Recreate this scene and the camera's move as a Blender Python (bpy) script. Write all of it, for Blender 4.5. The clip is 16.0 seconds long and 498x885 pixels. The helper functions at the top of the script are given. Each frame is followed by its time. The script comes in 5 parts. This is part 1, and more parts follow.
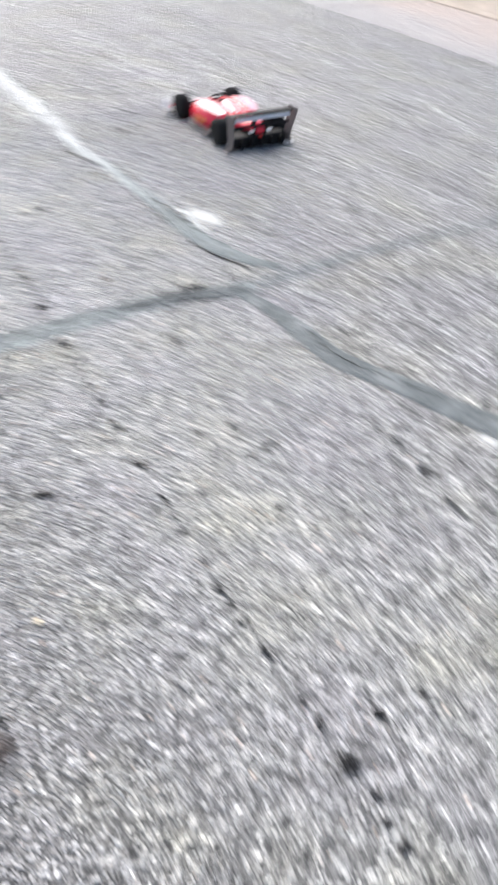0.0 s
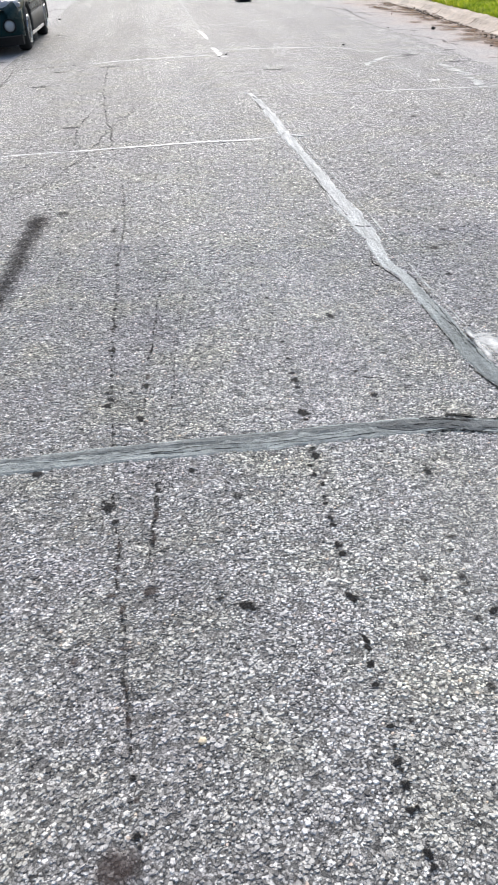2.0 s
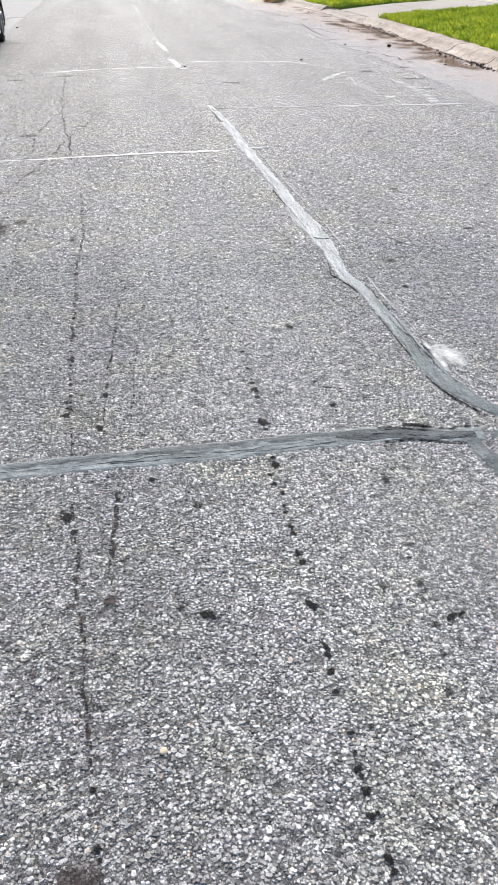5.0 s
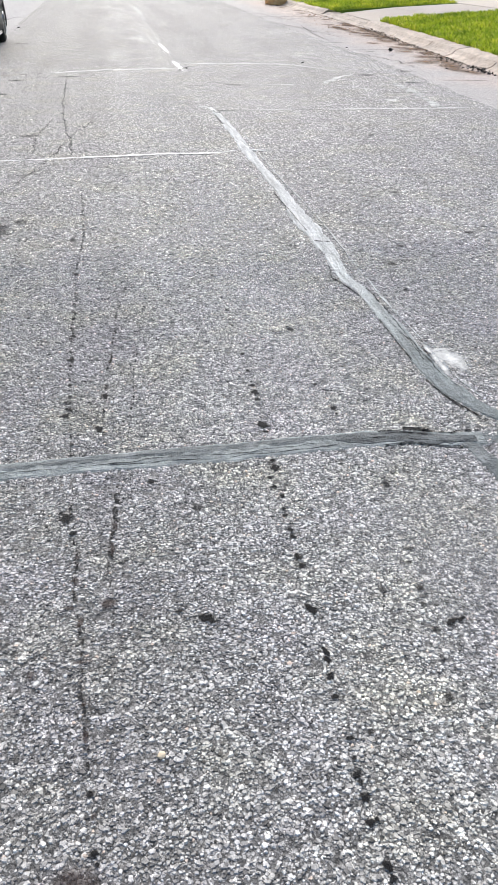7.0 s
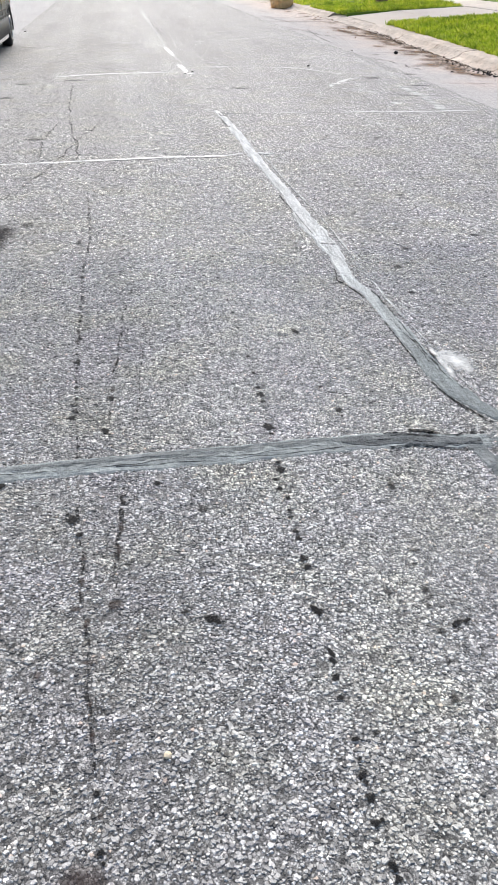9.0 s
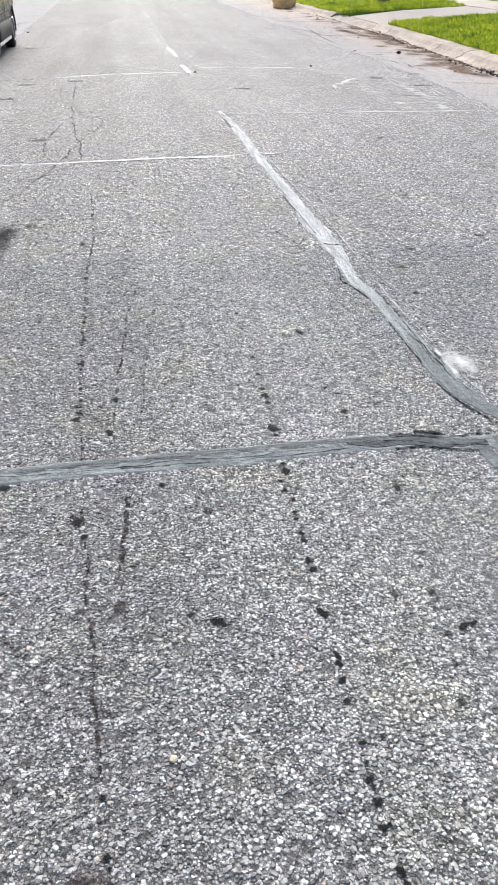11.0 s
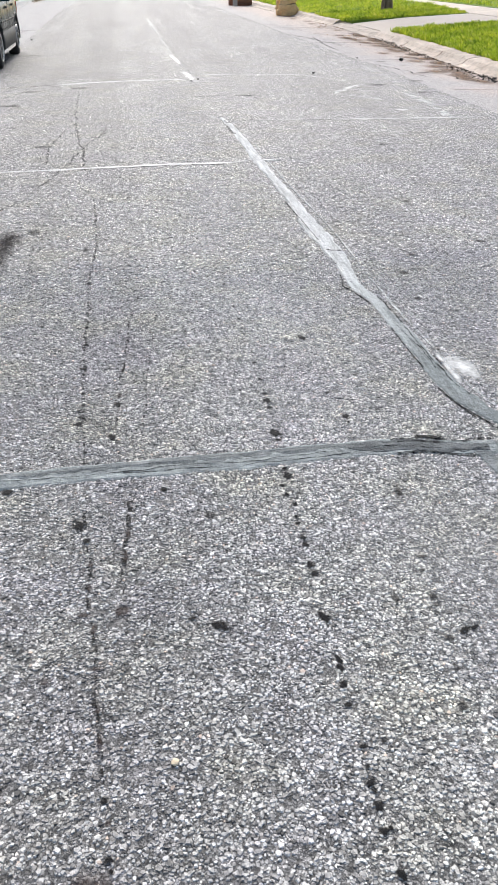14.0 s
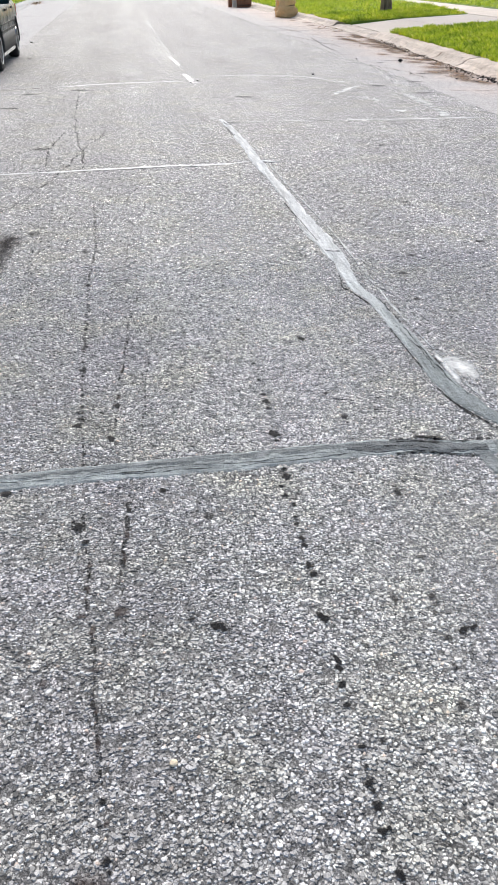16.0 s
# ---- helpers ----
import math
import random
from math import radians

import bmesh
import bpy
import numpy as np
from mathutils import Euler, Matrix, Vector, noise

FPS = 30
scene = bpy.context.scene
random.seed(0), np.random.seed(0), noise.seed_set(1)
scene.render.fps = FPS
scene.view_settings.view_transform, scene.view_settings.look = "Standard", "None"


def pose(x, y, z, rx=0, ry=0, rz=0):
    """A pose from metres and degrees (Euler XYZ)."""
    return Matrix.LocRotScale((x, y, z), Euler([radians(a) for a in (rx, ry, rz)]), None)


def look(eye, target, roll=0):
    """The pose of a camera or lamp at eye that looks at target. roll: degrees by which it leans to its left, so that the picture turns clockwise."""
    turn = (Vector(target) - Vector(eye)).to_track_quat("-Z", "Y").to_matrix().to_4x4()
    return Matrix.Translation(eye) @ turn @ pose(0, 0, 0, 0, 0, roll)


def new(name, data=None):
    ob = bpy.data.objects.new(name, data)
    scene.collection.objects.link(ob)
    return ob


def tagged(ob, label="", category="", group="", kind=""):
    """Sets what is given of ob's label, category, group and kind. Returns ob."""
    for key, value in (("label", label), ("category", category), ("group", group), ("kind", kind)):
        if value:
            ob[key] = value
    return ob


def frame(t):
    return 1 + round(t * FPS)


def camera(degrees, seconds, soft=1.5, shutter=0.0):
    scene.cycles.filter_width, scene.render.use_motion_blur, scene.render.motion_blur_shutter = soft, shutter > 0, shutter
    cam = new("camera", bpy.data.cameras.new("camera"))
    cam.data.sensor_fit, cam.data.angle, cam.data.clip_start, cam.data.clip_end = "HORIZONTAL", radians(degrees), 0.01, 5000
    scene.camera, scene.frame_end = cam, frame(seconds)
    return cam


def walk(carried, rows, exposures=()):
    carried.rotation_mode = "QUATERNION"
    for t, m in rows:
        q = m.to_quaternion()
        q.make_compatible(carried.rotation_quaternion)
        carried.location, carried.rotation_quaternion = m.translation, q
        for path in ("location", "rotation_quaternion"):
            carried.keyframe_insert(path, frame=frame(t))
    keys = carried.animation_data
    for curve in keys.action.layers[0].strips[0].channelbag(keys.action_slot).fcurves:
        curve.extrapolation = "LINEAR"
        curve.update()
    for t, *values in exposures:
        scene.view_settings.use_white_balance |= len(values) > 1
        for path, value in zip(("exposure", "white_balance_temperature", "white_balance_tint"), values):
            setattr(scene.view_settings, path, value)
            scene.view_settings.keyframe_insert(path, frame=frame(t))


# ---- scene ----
cam = camera(34.603, 16.0, soft=1.05, shutter=0.7)
# seconds, eye x, y, z, heading clockwise from +y, tilt below level, lean
PATH = [
    (0.0, -0.1825, -0.0615, 1.4312, 30.741, 38.962, 1.676),
    (0.1, -0.1549, -0.0351, 1.4495, 25.949, 37.923, 2.203),
    (0.2, -0.0995, -0.0192, 1.4691, 21.310, 37.177, 1.964),
    (0.3, -0.0299, -0.0284, 1.4486, 16.268, 35.931, 0.816),
    (0.4, 0.0141, -0.0407, 1.4462, 12.438, 35.162, -0.255),
    (0.5, 0.0514, -0.0453, 1.4420, 9.358, 34.708, -1.509),
    (0.7, 0.0688, -0.0683, 1.4594, 5.827, 34.015, -1.677),
    (1.0, 0.0906, -0.0654, 1.4484, 3.366, 33.284, -3.166),
    (1.5, 0.0493, -0.0232, 1.4495, 3.887, 32.503, -2.869),
    (2.0, 0.0119, 0.0136, 1.4493, 5.499, 32.202, -2.064),
    (2.5, 0.0129, 0.0236, 1.4449, 6.965, 32.072, -1.481),
    (3.0, 0.0108, 0.0212, 1.4449, 8.051, 31.904, -0.951),
    (3.5, 0.0103, 0.0116, 1.4487, 8.719, 31.763, -0.563),
    (4.0, 0.0081, 0.0059, 1.4494, 8.928, 31.638, -0.467),
    (6.5, 0.0012, 0.0117, 1.4489, 9.154, 31.386, 0.283),
    (7.0, -0.0010, 0.0160, 1.4454, 9.214, 31.341, 0.370),
    (7.5, -0.0015, 0.0129, 1.4464, 9.160, 31.291, 0.327),
    (8.0, -0.0003, 0.0108, 1.4452, 9.043, 31.195, 0.325),
    (8.5, -0.0015, 0.0101, 1.4480, 8.893, 31.170, 0.227),
    (9.0, -0.0039, 0.0083, 1.4476, 8.777, 31.151, 0.194),
    (11.5, -0.0094, 0.0196, 1.4470, 8.522, 31.119, -0.005),
    (12.0, -0.0093, 0.0144, 1.4468, 8.521, 31.075, 0.014),
    (12.5, -0.0083, 0.0103, 1.4496, 8.498, 31.034, 0.018),
    (13.0, -0.0101, 0.0113, 1.4500, 8.462, 30.980, 0.015),
    (13.5, -0.0074, 0.0122, 1.4478, 8.374, 30.878, -0.051),
    (14.0, -0.0084, 0.0092, 1.4480, 8.327, 30.723, -0.061),
    (14.5, -0.0024, 0.0039, 1.4502, 8.260, 30.548, -0.134),
    (15.0, -0.0000, -0.0000, 1.4500, 8.215, 30.493, -0.205),
    (15.5, 0.0008, -0.0003, 1.4516, 8.196, 30.545, -0.246),
    (16.0, -0.0010, 0.0067, 1.4466, 8.236, 30.626, -0.303),
]


def cam_pose(x, y, z, heading, tilt, lean):
    h, p = radians(heading), radians(tilt)
    way = Vector((math.sin(h) * math.cos(p), math.cos(h) * math.cos(p), -math.sin(p)))
    eye = Vector((x, y, z))
    return look(eye, eye + way, lean)


EXPOSURES = [(0.0, 0.57), (0.5, 0.38), (1.0, 0.22), (2.0, 0.17), (16.0, 0.17)]
walk(cam, [(t, cam_pose(*p)) for t, *p in PATH], EXPOSURES)

# ---- light: hazy sky, veiled low sun ahead of the camera ----
SUN_AZ, SUN_EL = 2.0, 42.0
world = bpy.data.worlds.new("hazy_sky")
scene.world = world
world.use_nodes = True
wn, wl = world.node_tree.nodes, world.node_tree.links
sky = wn.new("ShaderNodeTexSky")
sky.sky_type = "NISHITA"
sky.sun_disc = False
sky.sun_elevation, sky.sun_rotation = radians(SUN_EL), radians(SUN_AZ)
sky.air_density, sky.dust_density, sky.ozone_density = 1.0, 2.0, 1.0
wn["Background"].inputs["Strength"].default_value = 0.15
wl.new(sky.outputs["Color"], wn["Background"].inputs["Color"])
sun = new("sun", bpy.data.lights.new("sun", "SUN"))
sun.data.energy, sun.data.angle, sun.data.color = 3.4, radians(48), (1.0, 0.955, 0.9)
sa, se = radians(SUN_AZ), radians(SUN_EL)
sun.matrix_world = look((60 * math.sin(sa) * math.cos(se), 60 * math.cos(sa) * math.cos(se), 60 * math.sin(se)), (0, 0, 0))


# ---- materials ----
class Mat:
    """Small builder for node materials."""

    def __init__(self, name):
        self.m = bpy.data.materials.new(name)
        self.m.use_nodes = True
        self.nt = self.m.node_tree
        self.bsdf = self.nt.nodes["Principled BSDF"]
        self.pos = None

    def node(self, kind, **ins):
        n = self.nt.nodes.new(kind)
        for k, v in ins.items():
            self.put(n.inputs[k.replace("_", " ")], v)
        return n

    def put(self, socket, v):
        if isinstance(v, bpy.types.NodeSocket):
            self.nt.links.new(v, socket)
        else:
            socket.default_value = v

    def where(self, scale=(1, 1, 1), local=False):
        if local:
            src = self.node("ShaderNodeTexCoord").outputs["Object"]
        else:
            src = self.node("ShaderNodeNewGeometry").outputs["Position"]
        mp = self.node("ShaderNodeMapping", Vector=src, Scale=scale)
        return mp.outputs["Vector"]

    def noise(self, scale, detail=4.0, rough=0.6, stretch=(1, 1, 1), local=False):
        return self.node("ShaderNodeTexNoise", Vector=self.where(stretch, local), Scale=scale, Detail=detail, Roughness=rough).outputs["Fac"]

    def voronoi(self, scale, feature="F1", warp=0.0):
        n = self.nt.nodes.new("ShaderNodeTexVoronoi")
        n.feature = feature
        src = self.where()
        if warp:
            w = self.node("ShaderNodeTexNoise", Vector=src, Scale=scale * 1.1, Detail=3.0).outputs["Color"]
            sc = self.node("ShaderNodeVectorMath")
            sc.operation = "SCALE"
            self.put(sc.inputs[0], w)
            sc.inputs["Scale"].default_value = warp / scale
            ad = self.node("ShaderNodeVectorMath")
            ad.operation = "ADD"
            self.put(ad.inputs[0], src)
            self.put(ad.inputs[1], sc.outputs[0])
            src = ad.outputs[0]
        self.put(n.inputs["Vector"], src)
        n.inputs["Scale"].default_value = scale
        return n

    def ramp(self, fac, *stops):
        n = self.node("ShaderNodeValToRGB", Fac=fac)
        e = n.color_ramp.elements
        while len(e) < len(stops):
            e.new(0.5)
        for el, (p, c) in zip(e, stops):
            el.position = p
            el.color = (c, c, c, 1) if isinstance(c, (int, float)) else (*c, 1)
        return n.outputs["Color"]

    def mix(self, fac, a, b, blend="MIX"):
        n = self.nt.nodes.new("ShaderNodeMix")
        n.data_type, n.blend_type = "RGBA", blend
        for s, v in zip((n.inputs[0], n.inputs[6], n.inputs[7]), (fac, a, b)):
            if not isinstance(v, bpy.types.NodeSocket) and s.type == "RGBA":
                v = (v, v, v, 1) if isinstance(v, (int, float)) else (*v, 1)
            self.put(s, v)
        return n.outputs[2]

    def math(self, op, a, b=0.0):
        n = self.nt.nodes.new("ShaderNodeMath")
        n.operation = op
        self.put(n.inputs[0], a)
        self.put(n.inputs[1], b)
        return n.outputs[0]

    def bump(self, height, strength=0.4, distance=0.003):
        n = self.node("ShaderNodeBump", Height=height, Strength=strength, Distance=distance)
        self.put(self.bsdf.inputs["Normal"], n.outputs["Normal"])

    def done(self, color, rough=0.7, metal=0.0, **more):
        if not isinstance(color, bpy.types.NodeSocket):
            color = (*color, 1)
        self.put(self.bsdf.inputs["Base Color"], color)
        self.put(self.bsdf.inputs["Roughness"], rough)
        self.bsdf.inputs["Metallic"].default_value = metal
        for k, v in more.items():
            self.put(self.bsdf.inputs[k.replace("_", " ")], v)
        return self.m

    def fade(self, alpha):
        """Lets the surface below show through where alpha is low."""
        tr = self.node("ShaderNodeBsdfTransparent")
        mx = self.node("ShaderNodeMixShader", Fac=alpha)
        self.nt.links.new(tr.outputs[0], mx.inputs[1])
        self.nt.links.new(self.bsdf.outputs[0], mx.inputs[2])
        self.nt.links.new(mx.outputs[0], self.nt.nodes["Material Output"].inputs["Surface"])
        return self.m


def plain(name, color, rough=0.5, metal=0.0, grain=60.0, vary=0.12, bump=0.05, **more):
    m = Mat(name)
    n = m.noise(grain, 5)
    big = m.noise(grain * 0.08, 3)
    lo, hi = tuple(c * (1 - vary) for c in color), tuple(min(1, c * (1 + vary)) for c in color)
    c = m.mix(m.math("MULTIPLY", m.math("ADD", n, big), 0.5), lo, hi)
    if bump:
        m.bump(n, bump, 0.002)
    return m.done(c, m.ramp(big, (0.3, max(0, rough - 0.06)), (0.7, min(1, rough + 0.06))), metal, **more)


def stone_zone(m):
    """1 where the surface stones are built one by one, 0 outside that stretch of street."""
    xyz = m.node("ShaderNodeSeparateXYZ", Vector=m.where())
    x, y = xyz.outputs[0], xyz.outputs[1]
    west = m.math("ADD", m.math("ADD", x, 0.45), m.math("MULTIPLY", y, 0.17))
    east = m.math("SUBTRACT", m.math("ADD", m.math("MULTIPLY", y, 0.36), 0.75), x)
    ends = m.math("MINIMUM", m.math("SUBTRACT", 4.5, y), m.math("SUBTRACT", y, 0.3))
    d = m.math("MULTIPLY", m.math("MINIMUM", m.math("MINIMUM", west, east), ends), 0.9)
    d = m.math("MINIMUM", m.math("MAXIMUM", d, 0.0), 1.0)
    return d


def lane_tone(m, c):
    """Wheel-worn lanes, a tone that changes across the street, and broad patches of dust and damp."""
    big = m.noise(0.9, 4, 0.6, (1.0, 0.35, 1.0))
    lane = m.noise(1.6, 3, 0.5, (1.6, 0.05, 1.0))
    tint = m.noise(2.6, 4, 0.6)
    c = m.mix(0.8, c, m.ramp(tint, (0.35, (0.97, 0.95, 1.0)), (0.5, (1.0, 1.0, 1.0)), (0.65, (1.04, 1.03, 0.93))), "MULTIPLY")
    c = m.mix(0.5, c, m.ramp(big, (0.3, 0.72), (0.7, 1.2)), "MULTIPLY")
    c = m.mix(0.5, c, m.ramp(lane, (0.3, 0.75), (0.7, 1.2)), "MULTIPLY")
    across = m.node("ShaderNodeSeparateXYZ", Vector=m.where()).outputs[0]
    # darker to the west, palest just west of the middle band
    lane_pos = m.math("ADD", m.math("MULTIPLY", across, 0.1), m.math("MULTIPLY", big, 0.08))
    return m.mix(1.0, c, m.ramp(lane_pos, (0.02, (0.93, 0.92, 0.91)), (0.06, (1.12, 1.115, 1.1)), (0.13, (1.12, 1.115, 1.095)), (0.18, (1.0, 0.99, 1.0))), "MULTIPLY")


def asphalt_material():
    m = Mat("worn_asphalt")
    v = m.voronoi(118.0, "F1", 1.6)
    edge = m.voronoi(118.0, "DISTANCE_TO_EDGE", 1.6)
    one = m.node("ShaderNodeSeparateColor", Color=v.outputs["Color"]).outputs[0]
    c = m.ramp(one, (0.0, (0.07, 0.07, 0.07)), (0.3, (0.2, 0.2, 0.197)), (0.6, (0.36, 0.355, 0.345)), (0.85, (0.55, 0.54, 0.52)), (0.97, (0.85, 0.84, 0.81)))
    gap = m.ramp(edge.outputs["Distance"], (0.03, 1.0), (0.14, 0.0))
    c = m.mix(m.math("MULTIPLY", gap, 0.8), c, (0.03, 0.03, 0.031))
    mid = m.noise(34.0, 4, 0.8)
    c = m.mix(1.0, c, m.ramp(mid, (0.36, 0.3), (0.46, 0.85), (0.54, 1.2), (0.63, 1.75)), "MULTIPLY")
    fleck = m.noise(13.0, 4, 0.75)
    c = m.mix(0.85, c, m.ramp(fleck, (0.32, 0.2), (0.42, 1.0), (0.6, 1.05), (0.7, 1.4)), "MULTIPLY")
    v3 = m.voronoi(40.0, "F1", 1.2)
    pick = m.ramp(m.node("ShaderNodeSeparateColor", Color=v3.outputs["Color"]).outputs[2], (0.17, 1.0), (0.22, 0.0))
    pit = m.math("MULTIPLY", pick, m.ramp(v3.outputs["Distance"], (0.34, 1.0), (0.5, 0.0)))
    c = m.mix(m.math("MULTIPLY", pit, 0.9), c, (0.016, 0.016, 0.016))
    v4 = m.voronoi(70.0, "F1", 1.8)
    clump = m.node("ShaderNodeSeparateColor", Color=v4.outputs["Color"]).outputs[0]
    c = m.mix(0.7, c, m.ramp(clump, (0.0, 0.4), (0.3, 0.75), (0.65, 1.15), (1.0, 1.75)), "MULTIPLY")
    v5 = m.voronoi(15.0, "F1", 1.5)
    few = m.ramp(m.node("ShaderNodeSeparateColor", Color=v5.outputs["Color"]).outputs[1], (0.15, 1.0), (0.17, 0.0))
    hole = m.math("MULTIPLY", few, m.ramp(m.math("ADD", v5.outputs["Distance"], m.math("MULTIPLY", mid, 0.5)), (0.42, 1.0), (0.58, 0.0)))
    c = m.mix(m.math("MULTIPLY", hole, 0.85), c, (0.018, 0.018, 0.018))
    c = lane_tone(m, c)
    # between the built stones only the dark binder shows
    chip = m.node("ShaderNodeSeparateColor", Color=m.voronoi(290.0, "F1", 1.5).outputs["Color"]).outputs[1]
    binder = m.ramp(chip, (0.0, 0.012), (0.45, (0.05, 0.049, 0.047)), (0.75, (0.17, 0.166, 0.16)), (1.0, (0.42, 0.41, 0.395)))
    c = m.mix(m.math("MULTIPLY", m.math("POWER", stone_zone(m), 1.7), 0.92), c, binder)
    h = m.math("ADD", m.math("MULTIPLY", one, 0.6), m.math("ADD", m.math("MULTIPLY", gap, -0.6), m.math("MULTIPLY", mid, 0.9)))
    m.bump(m.math("SUBTRACT", h, m.math("MULTIPLY", pit, 0.8)), 0.5, 0.005)
    return m.done(c, 0.68)


def stone_material():
    m = Mat("aggregate_stone")
    r = m.node("ShaderNodeNewGeometry").outputs["Random Per Island"]
    c = m.ramp(r, (0.0, (0.11, 0.107, 0.102)), (0.12, (0.27, 0.263, 0.252)), (0.45, (0.495, 0.482, 0.461)), (0.8, (0.66, 0.643, 0.615)), (0.93, (0.8, 0.781, 0.748)), (0.985, (0.95, 0.928, 0.89)), (0.994, (0.7, 0.58, 0.49)))
    n = m.noise(420.0, 4)
    c = m.mix(0.6, c, m.ramp(n, (0.3, 0.5), (0.7, 1.35)), "MULTIPLY")
    worn = m.noise(16.0, 4, 0.7)
    c = m.mix(0.8, c, m.ramp(worn, (0.32, 0.55), (0.46, 1.0), (0.68, 1.25)), "MULTIPLY")
    c = m.mix(0.6, c, m.ramp(m.noise(34.0, 4, 0.8), (0.36, 0.5), (0.46, 0.92), (0.54, 1.15), (0.63, 1.5)), "MULTIPLY")
    c = lane_tone(m, c)
    m.bump(n, 0.4, 0.001)
    return m.done(c, 0.8, Specular_IOR_Level=0.3)


def sealant_material(name="dark_crack_sealant", dark=(0.11, 0.123, 0.125), mid=(0.2, 0.219, 0.22), pale=(0.36, 0.38, 0.375)):
    m = Mat(name)
    n = m.noise(55.0, 5, 0.65)
    st = m.noise(9.0, 4, 0.6)
    c = m.mix(m.ramp(n, (0.35, 0.0), (0.7, 1.0)), dark, mid)
    c = m.mix(m.ramp(st, (0.5, 0.0), (0.72, 0.7)), c, pale)
    streak = m.noise(7.0, 5, 0.65, (0.35, 4.5, 1.0))
    c = m.mix(0.9, c, m.ramp(streak, (0.36, 0.8), (0.5, 1.0), (0.64, 1.25)), "MULTIPLY")
    lump = m.noise(36.0, 5, 0.75, (0.5, 1.0, 1.0))
    c = m.mix(m.ramp(lump, (0.33, 0.75), (0.4, 0.0)), c, tuple(k * 0.35 for k in dark))
    m.bump(m.math("ADD", n, m.math("ADD", st, m.math("MULTIPLY", lump, 1.5))), 1.0, 0.009)
    return m.done(c, m.ramp(n, (0.3, 0.66), (0.7, 0.8)), Specular_IOR_Level=0.3)


def graded_band_material():
    """Sealant that grows paler up the street and is darker near the crossing."""
    m = Mat("graded_grey_sealant")
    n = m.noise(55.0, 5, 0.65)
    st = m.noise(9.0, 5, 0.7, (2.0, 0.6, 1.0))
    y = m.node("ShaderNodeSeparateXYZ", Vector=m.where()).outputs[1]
    # paler with distance y, broken up by noise
    grade = m.math("ADD", m.math("MULTIPLY", y, 0.1), m.math("MULTIPLY", st, 0.16))
    c = m.ramp(grade, (0.31, (0.19, 0.21, 0.21)), (0.38, (0.29, 0.32, 0.316)), (0.44, (0.46, 0.485, 0.478)), (0.5, (0.58, 0.59, 0.575)), (0.6, (0.65, 0.655, 0.64)))
    c = m.mix(0.7, c, m.ramp(n, (0.35, 0.65), (0.7, 1.25)), "MULTIPLY")
    c = m.mix(m.ramp(st, (0.3, 0.7), (0.37, 0.0)), c, (0.09, 0.09, 0.09))
    streak = m.noise(6.0, 5, 0.65, (4.5, 0.35, 1.0))
    c = m.mix(0.9, c, m.ramp(streak, (0.36, 0.62), (0.5, 1.0), (0.64, 1.3)), "MULTIPLY")
    pits = m.noise(42.0, 5, 0.75, (1.0, 0.45, 1.0))
    c = m.mix(m.ramp(pits, (0.3, 0.8), (0.35, 0.0)), c, (0.08, 0.085, 0.085))
    c = m.mix(m.ramp(pits, (0.62, 0.0), (0.7, 0.5)), c, (0.62, 0.63, 0.62))
    m.bump(m.math("ADD", n, m.math("ADD", st, m.math("MULTIPLY", pits, 1.5))), 1.0, 0.009)
    return m.done(c, m.ramp(n, (0.3, 0.66), (0.7, 0.8)), Specular_IOR_Level=0.3)


def chalk_material(name, color, cover, rough=0.5, shine=0.5):
    """Thin pale film, broken by the aggregate."""
    m = Mat(name)
    n = m.noise(120.0, 5, 0.7)
    big = m.noise(7.0, 4, 0.65)
    m.done(m.mix(n, tuple(c * 0.75 for c in color), color), rough, Specular_IOR_Level=shine)
    return m.fade(m.ramp(m.math("ADD", m.math("MULTIPLY", n, 0.6), m.math("MULTIPLY", big, 0.7)), (0.62 - cover * 0.3, 0.0), (0.78 - cover * 0.3, 0.95)))


def blob_material(name, color, strength, rough=0.55, wave=0.35, size=22.0, soft=0.325, fine=95.0, ragged=0.75):
    """Spot on a unit disc that thins towards an uneven rim."""
    m = Mat(name)
    xyz = m.node("ShaderNodeTexCoord").outputs["Object"]
    r = m.node("ShaderNodeVectorMath", Vector=xyz)
    r.operation = "LENGTH"
    n = m.noise(fine, 4, 0.65)
    broad = m.noise(size, 4, 0.65)
    edge = m.math("ADD", r.outputs["Value"], m.math("ADD", m.math("MULTIPLY", n, ragged), m.math("MULTIPLY", broad, wave)))
    m.done(m.mix(n, tuple(c * 0.6 for c in color), tuple(c * 1.4 for c in color)), rough, Specular_IOR_Level=0.15)
    fall = m.node("ShaderNodeMapRange", Value=edge)
    for k, val in (("From Min", 0.725 - soft + (wave + ragged) * 0.5), ("From Max", 0.725 + (wave + ragged) * 0.5), ("To Min", strength), ("To Max", 0.0)):
        fall.inputs[k].default_value = val
    return m.fade(fall.outputs[0])


def crack_material(name="dark_crack", scale=34.0, lo=0.4, hi=0.58, strength=0.85):
    m = Mat(name)
    n = m.noise(scale, 5, 0.7)
    m.done(m.mix(n, (0.012, 0.012, 0.012), (0.05, 0.048, 0.046)), 0.9, Specular_IOR_Level=0.1)
    return m.fade(m.ramp(n, (lo, 0.0), (hi, strength)))


